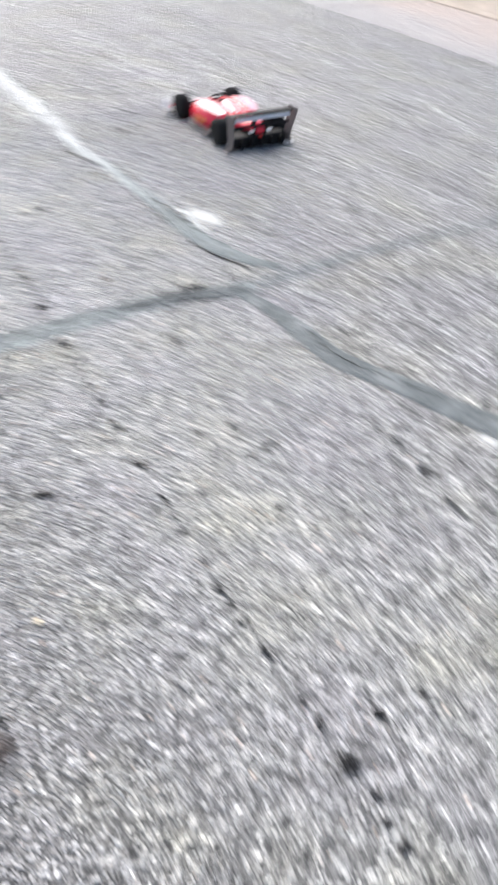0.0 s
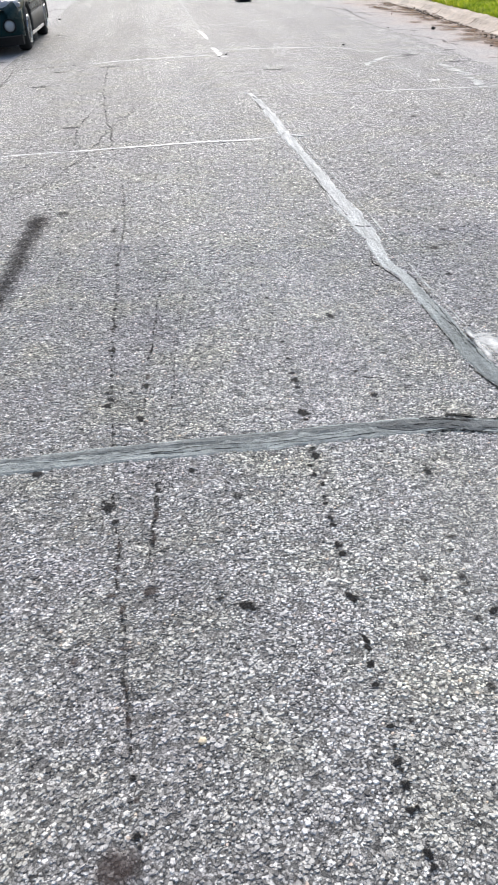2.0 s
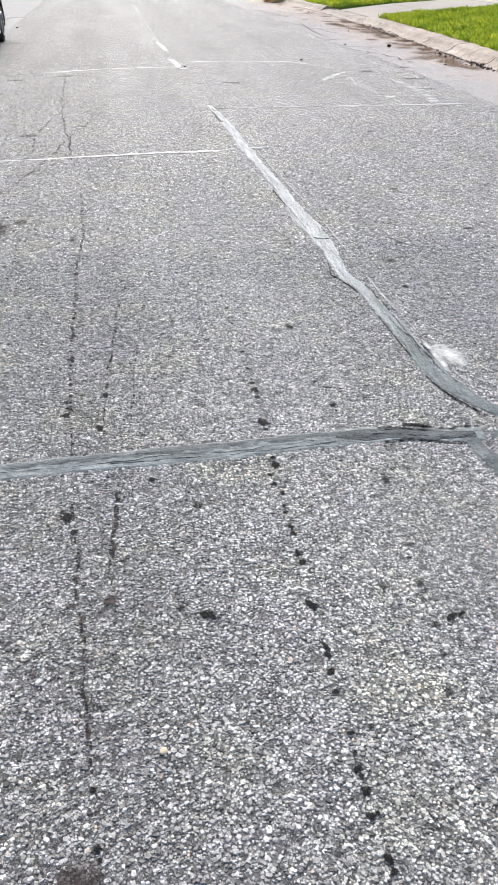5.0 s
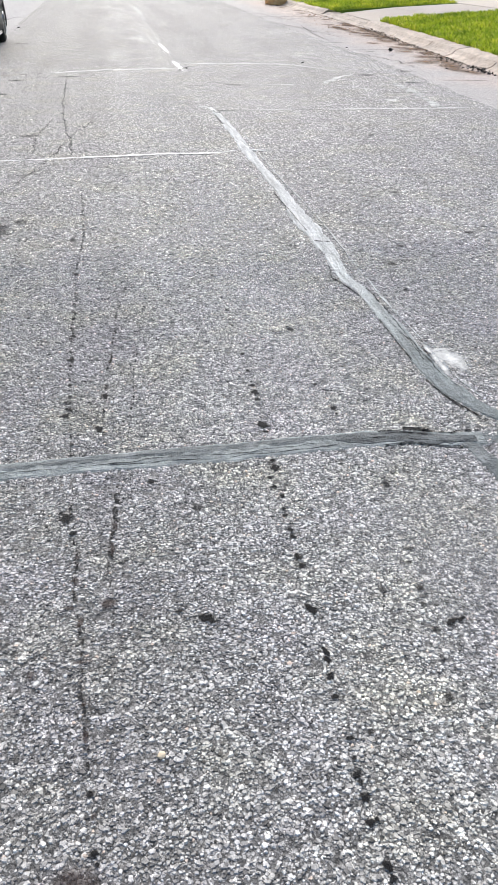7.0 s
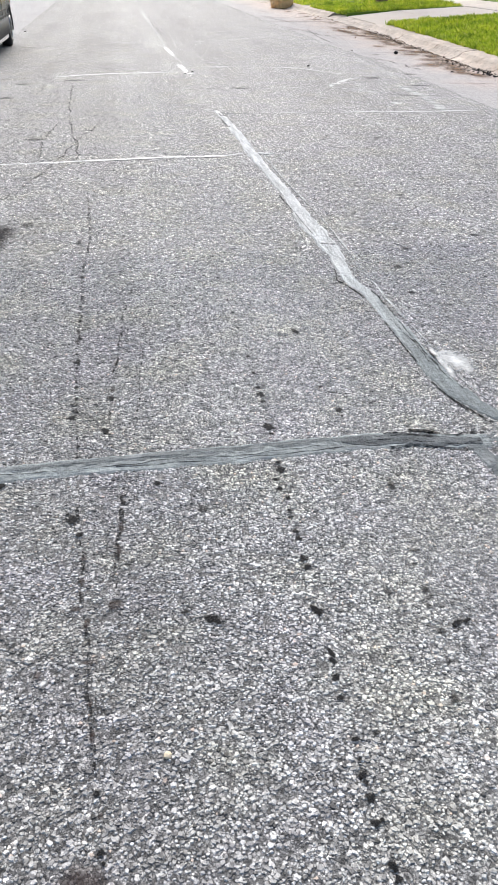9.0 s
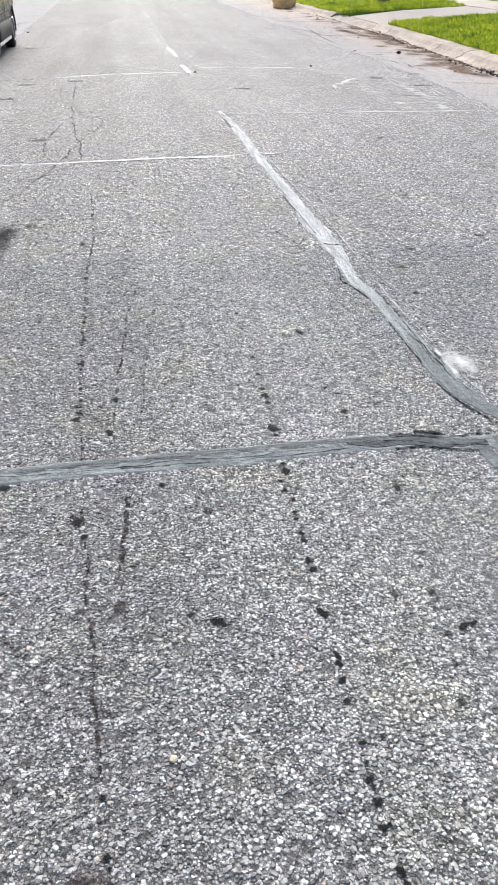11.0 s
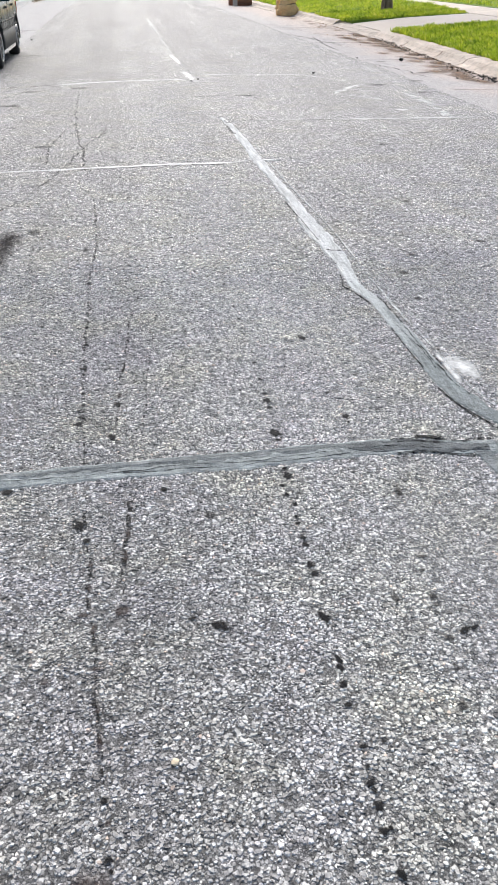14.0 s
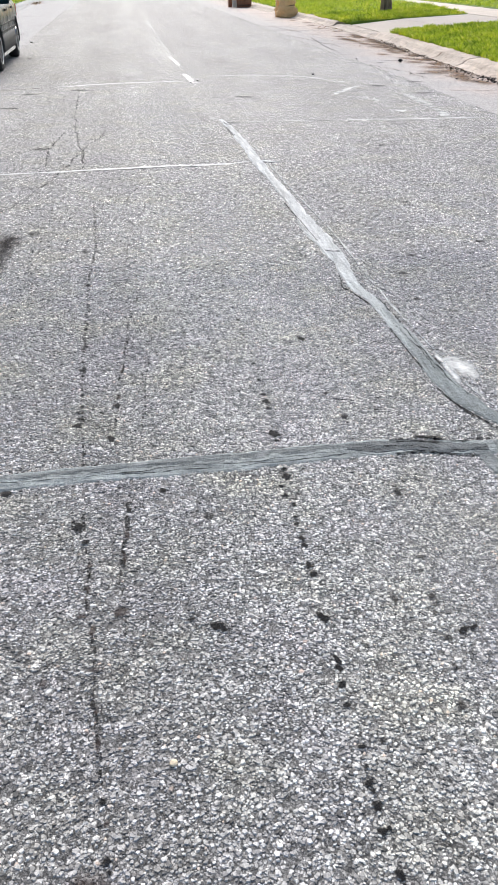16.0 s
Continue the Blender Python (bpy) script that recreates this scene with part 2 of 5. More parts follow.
def concrete_material(name, color, stain=(0.33, 0.24, 0.16), amount=0.4, pitted=0.0):
    m = Mat(name)
    n = m.noise(38.0, 6, 0.7)
    big = m.noise(1.3, 5, 0.65)
    speck = m.voronoi(85.0)
    c = m.mix(n, tuple(c * 0.78 for c in color), tuple(min(0.9, c * 1.15) for c in color))
    c = m.mix(m.math("MULTIPLY", m.ramp(big, (0.45, 0.0), (0.75, 1.0)), amount), c, stain)
    c = m.mix(0.35, c, m.ramp(speck.outputs["Distance"], (0.2, 1.15), (0.7, 0.7)), "MULTIPLY")
    if pitted:
        pits = m.noise(14.0, 6, 0.8)
        c = m.mix(m.math("MULTIPLY", m.ramp(pits, (0.36, 0.8), (0.45, 0.0)), pitted), c, tuple(k * 0.35 for k in stain))
        n = m.math("ADD", n, m.math("MULTIPLY", pits, 3.0))
        c = m.mix(0.6, c, m.ramp(m.noise(5.0, 5, 0.7), (0.3, 0.6), (0.65, 1.2)), "MULTIPLY")
    rnd = m.node("ShaderNodeObjectInfo").outputs["Random"]
    c = m.mix(1.0, c, m.ramp(rnd, (0.0, 0.9), (1.0, 1.06)), "MULTIPLY")
    m.bump(n, 0.7 if pitted else 0.35, 0.01 if pitted else 0.004)
    return m.done(c, 0.75)


def strip_material():
    m = Mat("pinkish_worn_concrete")
    x = m.math("ABSOLUTE", m.node("ShaderNodeSeparateXYZ", Vector=m.where()).outputs[0])
    big = m.noise(1.1, 5, 0.65)
    patch = m.noise(4.5, 5, 0.7, (1.0, 0.6, 1.0))
    grain = m.node("ShaderNodeSeparateColor", Color=m.voronoi(110.0, "F1", 1.6).outputs["Color"]).outputs[0]
    mid = m.noise(28.0, 5, 0.75)
    c = m.mix(patch, (0.36, 0.335, 0.325), (0.45, 0.4, 0.38))
    east = m.node("ShaderNodeSeparateXYZ", Vector=m.where()).outputs[0]
    c = m.mix(m.ramp(m.math("ADD", m.math("MULTIPLY", east, 0.1), m.math("MULTIPLY", big, 0.16)), (0.46, 1.0), (0.6, 0.0)), c, m.mix(patch, (0.31, 0.3, 0.297), (0.37, 0.358, 0.352)))
    c = m.mix(m.ramp(m.math("ADD", m.math("MULTIPLY", x, 0.1), m.math("MULTIPLY", big, 0.2)), (0.56, 0.0), (0.68, 0.75)), c, (0.5, 0.385, 0.31))
    c = m.mix(0.75, c, m.ramp(grain, (0.0, 0.3), (0.35, 0.8), (0.7, 1.15), (1.0, 1.7)), "MULTIPLY")
    c = m.mix(0.8, c, m.ramp(mid, (0.34, 0.5), (0.6, 1.25)), "MULTIPLY")
    c = m.mix(m.ramp(patch, (0.26, 0.75), (0.36, 0.0)), c, (0.09, 0.075, 0.065))
    m.bump(m.math("ADD", mid, m.math("MULTIPLY", grain, 0.4)), 0.45, 0.005)
    return m.done(c, 0.75)


def grass_material():
    m = Mat("lawn_grass")
    r = m.node("ShaderNodeNewGeometry").outputs["Random Per Island"]
    big = m.noise(1.5, 5, 0.65)
    c = m.ramp(r, (0.0, (0.16, 0.24, 0.015)), (0.35, (0.36, 0.48, 0.03)), (0.75, (0.56, 0.64, 0.05)), (0.97, (0.7, 0.66, 0.16)))
    c = m.mix(0.8, c, m.ramp(big, (0.34, (0.45, 0.58, 0.6)), (0.5, (1.0, 1.0, 1.0)), (0.66, (1.4, 1.2, 1.0))), "MULTIPLY")
    m.done(c, 0.55)
    t = m.node("ShaderNodeBsdfTranslucent", Color=c)
    mx = m.node("ShaderNodeMixShader", Fac=0.5)
    m.nt.links.new(m.bsdf.outputs[0], mx.inputs[1])
    m.nt.links.new(t.outputs[0], mx.inputs[2])
    m.nt.links.new(mx.outputs[0], m.nt.nodes["Material Output"].inputs["Surface"])
    return m.m


def soil_material():
    m = Mat("turf_soil")
    n = m.noise(30.0, 5)
    big = m.noise(0.7, 4)
    c = m.mix(n, (0.08, 0.14, 0.015), (0.22, 0.34, 0.035))
    c = m.mix(m.ramp(big, (0.4, 0.0), (0.75, 0.6)), c, (0.2, 0.29, 0.05))
    m.bump(n, 0.8, 0.03)
    return m.done(c, 0.9)


def bark_material():
    m = Mat("grey_brown_bark")
    n = m.noise(20.0, 6, 0.7, (1, 1, 0.18))
    c = m.ramp(n, (0.32, (0.09, 0.055, 0.035)), (0.68, (0.36, 0.25, 0.17)))
    m.bump(n, 0.9, 0.03)
    return m.done(c, 0.9)


def paint_material(name, color, shine=0.35, coat=0.18):
    m = Mat(name)
    n = m.noise(300.0, 3)
    big = m.noise(2.5, 4)
    c = m.mix(m.ramp(big, (0.4, 0.0), (0.8, 0.1)), color, (0.2, 0.19, 0.17))
    m.done(c, m.ramp(big, (0.3, 0.22), (0.7, 0.34)))
    m.bump(n, 0.02, 0.001)
    m.bsdf.inputs["Specular IOR Level"].default_value = shine
    m.bsdf.inputs["Coat Weight"].default_value = coat
    m.bsdf.inputs["Coat Roughness"].default_value = 0.08
    return m.m


def glass_material(name, color, rough=0.03, shine=0.8):
    m = Mat(name)
    n = m.noise(6.0, 3)
    return m.done(m.mix(n, color, tuple(c * 1.2 for c in color)), rough, 0.0, Specular_IOR_Level=shine)


def wood_material():
    m = Mat("reddish_wood")
    n = m.noise(14.0, 5, 0.6, (6, 6, 0.5))
    c = m.ramp(n, (0.3, (0.15, 0.05, 0.022)), (0.7, (0.36, 0.14, 0.065)))
    m.bump(n, 0.2, 0.002)
    return m.done(c, 0.42)


def paper_material():
    m = Mat("brown_kraft_paper")
    n = m.noise(16.0, 5, 0.6)
    cr = m.voronoi(9.0, "DISTANCE_TO_EDGE")
    c = m.mix(n, (0.78, 0.44, 0.17), (0.95, 0.68, 0.36))
    # shade in the creases is put into the paper colour
    c = m.mix(m.ramp(cr.outputs["Distance"], (0.0, 0.35), (0.08, 0.0)), c, (0.16, 0.085, 0.04))
    m.bump(m.math("ADD", n, cr.outputs["Distance"]), 0.6, 0.02)
    return m.done(c, 0.8)


ASPHALT, STONE, SEAL = asphalt_material(), stone_material(), sealant_material()
GRADED_BAND = graded_band_material()
LUMPY_SEAL = sealant_material("lumpy_grey_sealant", (0.2, 0.222, 0.22), (0.34, 0.37, 0.362), (0.5, 0.54, 0.525))
FRESH_SEAL = sealant_material("fresh_dark_sealant", (0.075, 0.082, 0.085), (0.14, 0.153, 0.155), (0.2, 0.215, 0.215))
CHALK = chalk_material("pale_joint_sealant", (0.62, 0.63, 0.62), 0.9)
CHALK_THIN = chalk_material("faded_pale_sealant", (0.55, 0.56, 0.55), 0.35)
FAINT = chalk_material("very_faded_sealant", (0.5, 0.51, 0.5), 0.22)
WHITE_SPILL = blob_material("white_spill", (0.85, 0.85, 0.82), 0.92, 0.8, 1.0, 34.0, 0.7)
OIL = blob_material("black_oil_spot", (0.01, 0.01, 0.011), 0.93, 0.8, 0.9, 60.0, 0.25, 115.0, 1.5)
OLD_OIL = blob_material("faded_oil_stain", (0.022, 0.02, 0.02), 0.62, 0.9)
BROWN_STAIN = blob_material("brown_stain", (0.05, 0.034, 0.03), 0.62, 0.7)
TORN = crack_material("torn_dark_line", 30.0, 0.42, 0.58, 0.75)
THIN_LINE = chalk_material("thin_pale_line", (0.42, 0.43, 0.42), 0.28)
CRACK = crack_material()
FISSURE = crack_material("fissure", 14.0, 0.38, 0.58, 0.6)
WORN = crack_material("worn_crack", 22.0, 0.38, 0.56, 0.62)
DOTTED = crack_material("broken_dark_crack", 40.0, 0.48, 0.57, 0.88)
GUTTER = strip_material()
KERB = concrete_material("buff_kerb_concrete", (0.68, 0.57, 0.47), (0.26, 0.18, 0.12), 0.6, 0.8)
GREY_KERB = concrete_material("grey_kerb_concrete", (0.46, 0.45, 0.44), (0.2, 0.17, 0.14), 0.5, 0.6)
WALK = concrete_material("pale_concrete", (0.66, 0.56, 0.46), (0.48, 0.37, 0.27), 0.3)
GRASS, SOIL, BARK = grass_material(), soil_material(), bark_material()
LEAF = plain("dry_leaf", (0.26, 0.15, 0.07), 0.8, grain=40, vary=0.5)
DIRT = blob_material("gutter_dirt", (0.24, 0.15, 0.09), 0.9, 0.9, 1.0, 9.0, 0.8, 60.0, 0.9)
BLACK_DEBRIS = plain("black_debris", (0.018, 0.016, 0.015), 0.85, grain=90, vary=0.4)
DARK_LITTER = plain("dark_litter", (0.045, 0.032, 0.022), 0.9, grain=60, vary=0.6)
TEAL = paint_material("dark_teal_car_paint", (0.003, 0.026, 0.031), 0.08, 0.0)
SILVER = plain("grey_car_cladding", (0.045, 0.046, 0.047), 0.55, grain=120, Specular_IOR_Level=0.25)
BLACK_PLASTIC = plain("black_plastic", (0.012, 0.012, 0.013), 0.6, grain=200, Specular_IOR_Level=0.2)
RUBBER = plain("tyre_rubber", (0.018, 0.018, 0.018), 0.8, grain=150, bump=0.2)
RIM = plain("alloy_rim", (0.55, 0.55, 0.56), 0.28, 0.9, grain=80)
CHROME = plain("chrome_trim", (0.75, 0.75, 0.75), 0.12, 1.0, grain=40)
LENS = glass_material("lamp_lens", (0.3, 0.31, 0.33), 0.06)
DARK_GLASS = glass_material("tinted_glass", (0.012, 0.015, 0.017), 0.05, 0.35)
RED_LENS = glass_material("red_lens", (0.35, 0.01, 0.01), 0.1)
PLATE = plain("plate_white", (0.6, 0.6, 0.6), 0.5)
TOY_RED = paint_material("toy_red_shell", (0.75, 0.03, 0.06))
TOY_WHITE = paint_material("toy_white_shell", (0.8, 0.76, 0.76))
TOY_BLACK = plain("toy_black_plastic", (0.01, 0.009, 0.01), 0.6, grain=300, Specular_IOR_Level=0.2)
TOY_PINK = paint_material("toy_pale_pink_shell", (0.85, 0.5, 0.54))
TOY_PLATE = plain("toy_grey_plate", (0.13, 0.11, 0.107), 0.55, grain=300)
TOY_ORANGE = paint_material("toy_orange_decal", (0.8, 0.22, 0.06))
TOY_FOAM = plain("toy_tyre_rubber", (0.014, 0.014, 0.014), 0.9, grain=400, Specular_IOR_Level=0.2)
WOOD, PAPER = wood_material(), paper_material()
CREASE_SHADE = plain("crease_shade_paper", (0.16, 0.08, 0.035), 0.9, grain=60)
PALE_BOARD = plain("pale_board", (0.55, 0.45, 0.36), 0.7, grain=20)
LEAF_GREEN = plain("tree_leaf", (0.06, 0.13, 0.02), 0.6, grain=20, vary=0.4)


# ---- mesh helpers ----
def mesh_of(name, bm, material, smooth=False):
    me = bpy.data.meshes.new(name)
    bm.normal_update()
    bm.to_mesh(me)
    bm.free()
    for m in material if isinstance(material, (list, tuple)) else (material,):
        me.materials.append(m)
    if smooth:
        me.polygons.foreach_set("use_smooth", [True] * len(me.polygons))
    return me


def part(name, bm, material, parent, label="", at=None, smooth=False):
    ob = new(name, bm if isinstance(bm, bpy.types.Mesh) else mesh_of(name, bm, material, smooth))
    ob.parent = parent
    if at is not None:
        ob.matrix_basis = at
    return tagged(ob, label)


def thing(name, label, category, at=None, group="", kind=""):
    ob = new(name)
    ob.empty_display_size = 0.1
    if at is not None:
        ob.matrix_basis = at
    return tagged(ob, label, category, group, kind)


def box(sx, sy, sz, bevel=0.0, at=(0, 0, 0), bm=None):
    """A box centred on at."""
    bm = bm or bmesh.new()
    made = bmesh.ops.create_cube(bm, size=1.0, matrix=Matrix.Translation(at) @ Matrix.Diagonal((sx, sy, sz, 1)))
    if bevel:
        edges = list({e for v in made["verts"] for e in v.link_edges})
        bmesh.ops.bevel(bm, geom=edges, offset=bevel, segments=2, affect="EDGES", profile=0.6)
    return bm


def loft(rings, close=True, cap=True, bm=None):
    """Skin over rings of equally many points."""
    bm = bm or bmesh.new()
    vs = [[bm.verts.new(p) for p in ring] for ring in rings]
    n = len(vs[0])
    for a, b in zip(vs, vs[1:]):
        for i in range(n if close else n - 1):
            j = (i + 1) % n
            bm.faces.new((a[i], a[j], b[j], b[i]))
    if cap:
        bm.faces.new(list(reversed(vs[0])))
        bm.faces.new(vs[-1])
    bmesh.ops.recalc_face_normals(bm, faces=bm.faces)
    return bm


def lathe(profile, axis="X", steps=28, bm=None):
    """Turn (along, radius) pairs about an axis."""
    rings = []
    for a, r in profile:
        ring = []
        for i in range(steps):
            t = 2 * math.pi * i / steps
            c, s = r * math.cos(t), r * math.sin(t)
            ring.append((a, c, s) if axis == "X" else (c, s, a))
        rings.append(ring)
    return loft(rings, True, True, bm)


def smooth_line(points, step):
    """Even points along a rounded line through a few places."""
    p = [Vector((*q, 0)) for q in points]
    p = [p[0] * 2 - p[1]] + p + [p[-1] * 2 - p[-2]]
    out = []
    for a, b, c, d in zip(p, p[1:], p[2:], p[3:]):
        n = max(1, int((c - b).length / step))
        for i in range(n):
            t = i / n
            out.append(0.5 * ((2 * b) + (c - a) * t + (2 * a - 5 * b + 4 * c - d) * t * t + (3 * b - a - 3 * c + d) * t ** 3))
    return out + [p[-2]]


def ribbon(points, width, height, step=0.03, rough=0.25, seed=0.0, taper=False, wander=0.0):
    """Strip laid along a line, with wavering edges and a raised middle. width: one number or one per place."""
    line = smooth_line(points, step)
    bm = bmesh.new()
    rows = []
    n = len(line)
    for i, c in enumerate(line):
        d = (line[min(i + 1, n - 1)] - line[max(i - 1, 0)]).normalized()
        side = Vector((d.y, -d.x, 0))
        f = i / max(1, n - 1)
        c = c + side * wander * (noise.noise((c.x * 5 + seed, c.y * 5, 1.7)) + 0.6 * noise.noise((c.x * 16 + seed, c.y * 16, 4.1)))
        w = width if isinstance(width, (int, float)) else float(np.interp(f, np.linspace(0, 1, len(width)), width))
        if taper:
            w *= min(1.0, 8 * f + 0.1, 8 * (1 - f) + 0.1)
        wl_ = w * 0.5 * (1 + rough * 2 * noise.noise((c.x * 9 + seed, c.y * 9, 0.3)) + rough * noise.noise((c.x * 45 + seed, c.y * 45, 3.3)))
        wr_ = w * 0.5 * (1 + rough * 2 * noise.noise((c.x * 9 + seed, c.y * 9, 7.7)) + rough * noise.noise((c.x * 45 + seed, c.y * 45, 9.3)))
        bumpy = 1 + 0.5 * noise.noise((c.x * 20, c.y * 20, seed))
        zs = (0.0004, height * 0.8, height * bumpy, height * 0.8, 0.0004)
        rows.append([bm.verts.new(c + side * o + Vector((0, 0, z))) for o, z in zip((-wl_, -wl_ * 0.82, (wr_ - wl_) * 0.3, wr_ * 0.82, wr_), zs)])
    for a, b in zip(rows, rows[1:]):
        for k in range(4):
            bm.faces.new((a[k], a[k + 1], b[k + 1], b[k]))
    bmesh.ops.recalc_face_normals(bm, faces=bm.faces)
    return bm


def lawn_z(x):
    """Height of the verge beyond either kerb."""
    if x > 0:
        return 0.13 + 0.05 * min(max(x - 6.3, 0.0), 12.0)
    return 0.13 + 0.05 * min(max(-4.2 - x, 0.0), 12.0)


def sheet(points, thick, lift=0.0, ramp=None):
    """Slab over an outline of (x, y), its top following the verge."""
    bm = bmesh.new()
    level = lambda x: lawn_z(x) + lift - (0.06 if ramp and x < ramp else 0.0)
    top = [bm.verts.new((x, y, level(x))) for x, y in points]
    low = [bm.verts.new((x, y, level(x) - thick)) for x, y in points]
    bm.faces.new(top)
    bm.faces.new(list(reversed(low)))
    n = len(top)
    for i in range(n):
        j = (i + 1) % n
        bm.faces.new((top[i], low[i], low[j], top[j]))
    bmesh.ops.recalc_face_normals(bm, faces=bm.faces)
    return bm


# ---- structure: ground, road, concrete edges ----
ROAD_W, ROAD_E, NEAR, FAR = -1.95, 4.13, -12.0, 160.0
KERB_W = -4.0


def kerb_x(y):
    """Foot of the eastern kerb, which swings out round the driveway."""
    return float(np.interp(y, (8, 12, 16, 20, 24.5, 30, 38, 60), (5.42, 5.5, 5.76, 5.98, 6.12, 6.02, 5.86, 5.8)))


def build_ground():
    bm = bmesh.new()
    xs = [-1500, -200, -40, -16.2, -4.4, -4.1, 6.15, 6.6, 18.3, 40, 200, 1500]
    zs = [0.5, 0.5, 0.66, 0.66, 0.08, -0.12, -0.12, 0.08, 0.66, 0.66, 0.5, 0.5]
    ys = [-1500, -60, NEAR, 40, FAR, 400, 1500]
    g = [[bm.verts.new((x, y, z - 0.05)) for x, z in zip(xs, zs)] for y in ys]
    for a, b in zip(g, g[1:]):
        for i in range(len(xs) - 1):
            bm.faces.new((a[i], a[i + 1], b[i + 1], b[i]))
    tagged(new("ground", mesh_of("ground", bm, SOIL)), "green turf and soil ground reaching the horizon", "ground", kind="structure")
    bm = box(ROAD_E - ROAD_W, FAR - NEAR, 0.1, at=((ROAD_E + ROAD_W) / 2, (FAR + NEAR) / 2, -0.05))
    return tagged(new("road", mesh_of("road", bm, ASPHALT)), "worn grey asphalt street with exposed aggregate and sealed cracks", "road", kind="structure")


road = build_ground()


def build_shoulder(name, inner, outer):
    """Concrete strip between asphalt and kerb, in slabs with open joints."""
    strip = thing(name, "pinkish worn concrete strip between asphalt and kerb", "pavement", kind="structure")
    lo, hi = min(inner, outer), max(inner, outer)
    y, k = NEAR, 0
    while y < FAR:
        length = 4.6 if y < 60 else 25.0
        bm = box(hi - lo - 0.012, length - 0.012, 0.1, 0.006, at=(0, 0, -0.05))
        part("slab", bm, GUTTER, strip, at=pose((lo + hi) / 2, y + length / 2, -0.002 - 0.002 * (k % 2)))
        y += length
        k += 1
    return strip


east_strip = build_shoulder("pavement_east", ROAD_E + 0.006, 6.3)
west_strip = build_shoulder("pavement_west", ROAD_W - 0.006, KERB_W - 0.2)


def kerb_piece(y0, y1, side, low=False):
    """One rolled kerb unit."""
    top = 0.07 if low else 0.13
    prof = [(-0.02, -0.12), (-0.02, 0.004), (0.05, 0.02), (0.13, 0.4 * top), (0.2, 0.85 * top), (0.27, top), (0.46, top + 0.008), (0.48, top - 0.01), (0.48, -0.12)]
    rings = []
    n = 12
    for i in range(n + 1):
        y = y0 + (y1 - y0) * i / n
        foot = kerb_x(y) if side > 0 else -KERB_W
        ring = []
        for o, z in prof:
            w = 0.024 * noise.noise((o * 9, y * 3.1, side * 5.0)) + 0.012 * noise.noise((o * 40, y * 13, 2.0))
            ring.append((side * (foot + o + (w if z > 0.01 else 0)), y, z + (w if z > 0.01 else 0)))
        rings.append(ring)
    return loft(rings)


def build_kerb(name, side, mat):
    kerb = thing(name, "chipped buff concrete rolled kerb with open joints" if side > 0 else "grey concrete rolled kerb with open joints", "kerb", kind="structure")
    y = 7.0
    lengths = (1.32, 1.5, 2.6, 1.9, 1.45, 2.4)
    part("kerb_unit", kerb_piece(NEAR, 7.0, side), mat, kerb)
    k = 0
    while y < 62:
        step = lengths[k % 6]
        low = side > 0 and 20.4 < y + step / 2 < 24.9
        part("kerb_unit", kerb_piece(y + 0.02, y + step - 0.02, side, low), mat, kerb)
        y += step
        k += 1
    part("kerb_unit", kerb_piece(y, FAR, side), mat, kerb)


build_kerb("kerb_east", 1, KERB)
build_kerb("kerb_west", -1, GREY_KERB)


def build_paving():
    drive = thing("driveway", "pale concrete driveway apron rising from the kerb", "driveway", kind="structure")
    back = lambda y: kerb_x(y) + 0.49
    for x0, x1 in ((None, 8.0), (8.02, 10.0)):
        a = back(20.8) if x0 is None else x0
        b = back(24.7) if x0 is None else x0
        part("slab", sheet([(a, 20.72), (x1, 20.95 if x0 is None else 21.0), (x1, 24.75), (b, 24.8)], 0.12, 0.0, 7.0), WALK, drive)
    part("slab", sheet([(11.32, 21.2), (14.0, 21.4), (17.0, 21.4), (17.0, 25.0), (14.0, 25.0), (11.32, 25.0)], 0.12, 0.0), WALK, drive)
    walk_ = thing("sidewalk", "pale concrete sidewalk slabs between two lawns", "sidewalk", kind="structure")
    y = 4.0
    while y < 75:
        shift = float(np.interp(y, (20, 25, 31, 40), (0.0, 0.0, 0.45, 0.9)))
        part("slab", sheet([(10.02 + shift, y + 0.01), (11.3 + shift * 0.4, y + 0.01), (11.3 + shift * 0.4, y + 1.51), (10.02 + shift, y + 1.51)], 0.1, 0.006), WALK, walk_)
        y += 1.52
    path = thing("front_walk", "pale concrete garden path across the lawn", "path", kind="structure")
    for k in range(4):
        x = 11.75 + k * 1.5
        part("slab", sheet([(x, 30.6 + k * 0.3), (x + 1.48, 30.9 + k * 0.3), (x + 1.48, 32.0 + k * 0.3), (x, 31.7 + k * 0.3)], 0.1, 0.004), WALK, path)
    cross = thing("carriage_walk", "narrow concrete path from kerb to sidewalk", "path", kind="structure")
    for k in range(3):
        x = 6.5 + k * 1.25
        part("slab", sheet([(x, 28.9), (x + 1.23, 28.9), (x + 1.23, 29.7), (x, 29.7)], 0.1, -0.004), WALK, cross)


build_paving()


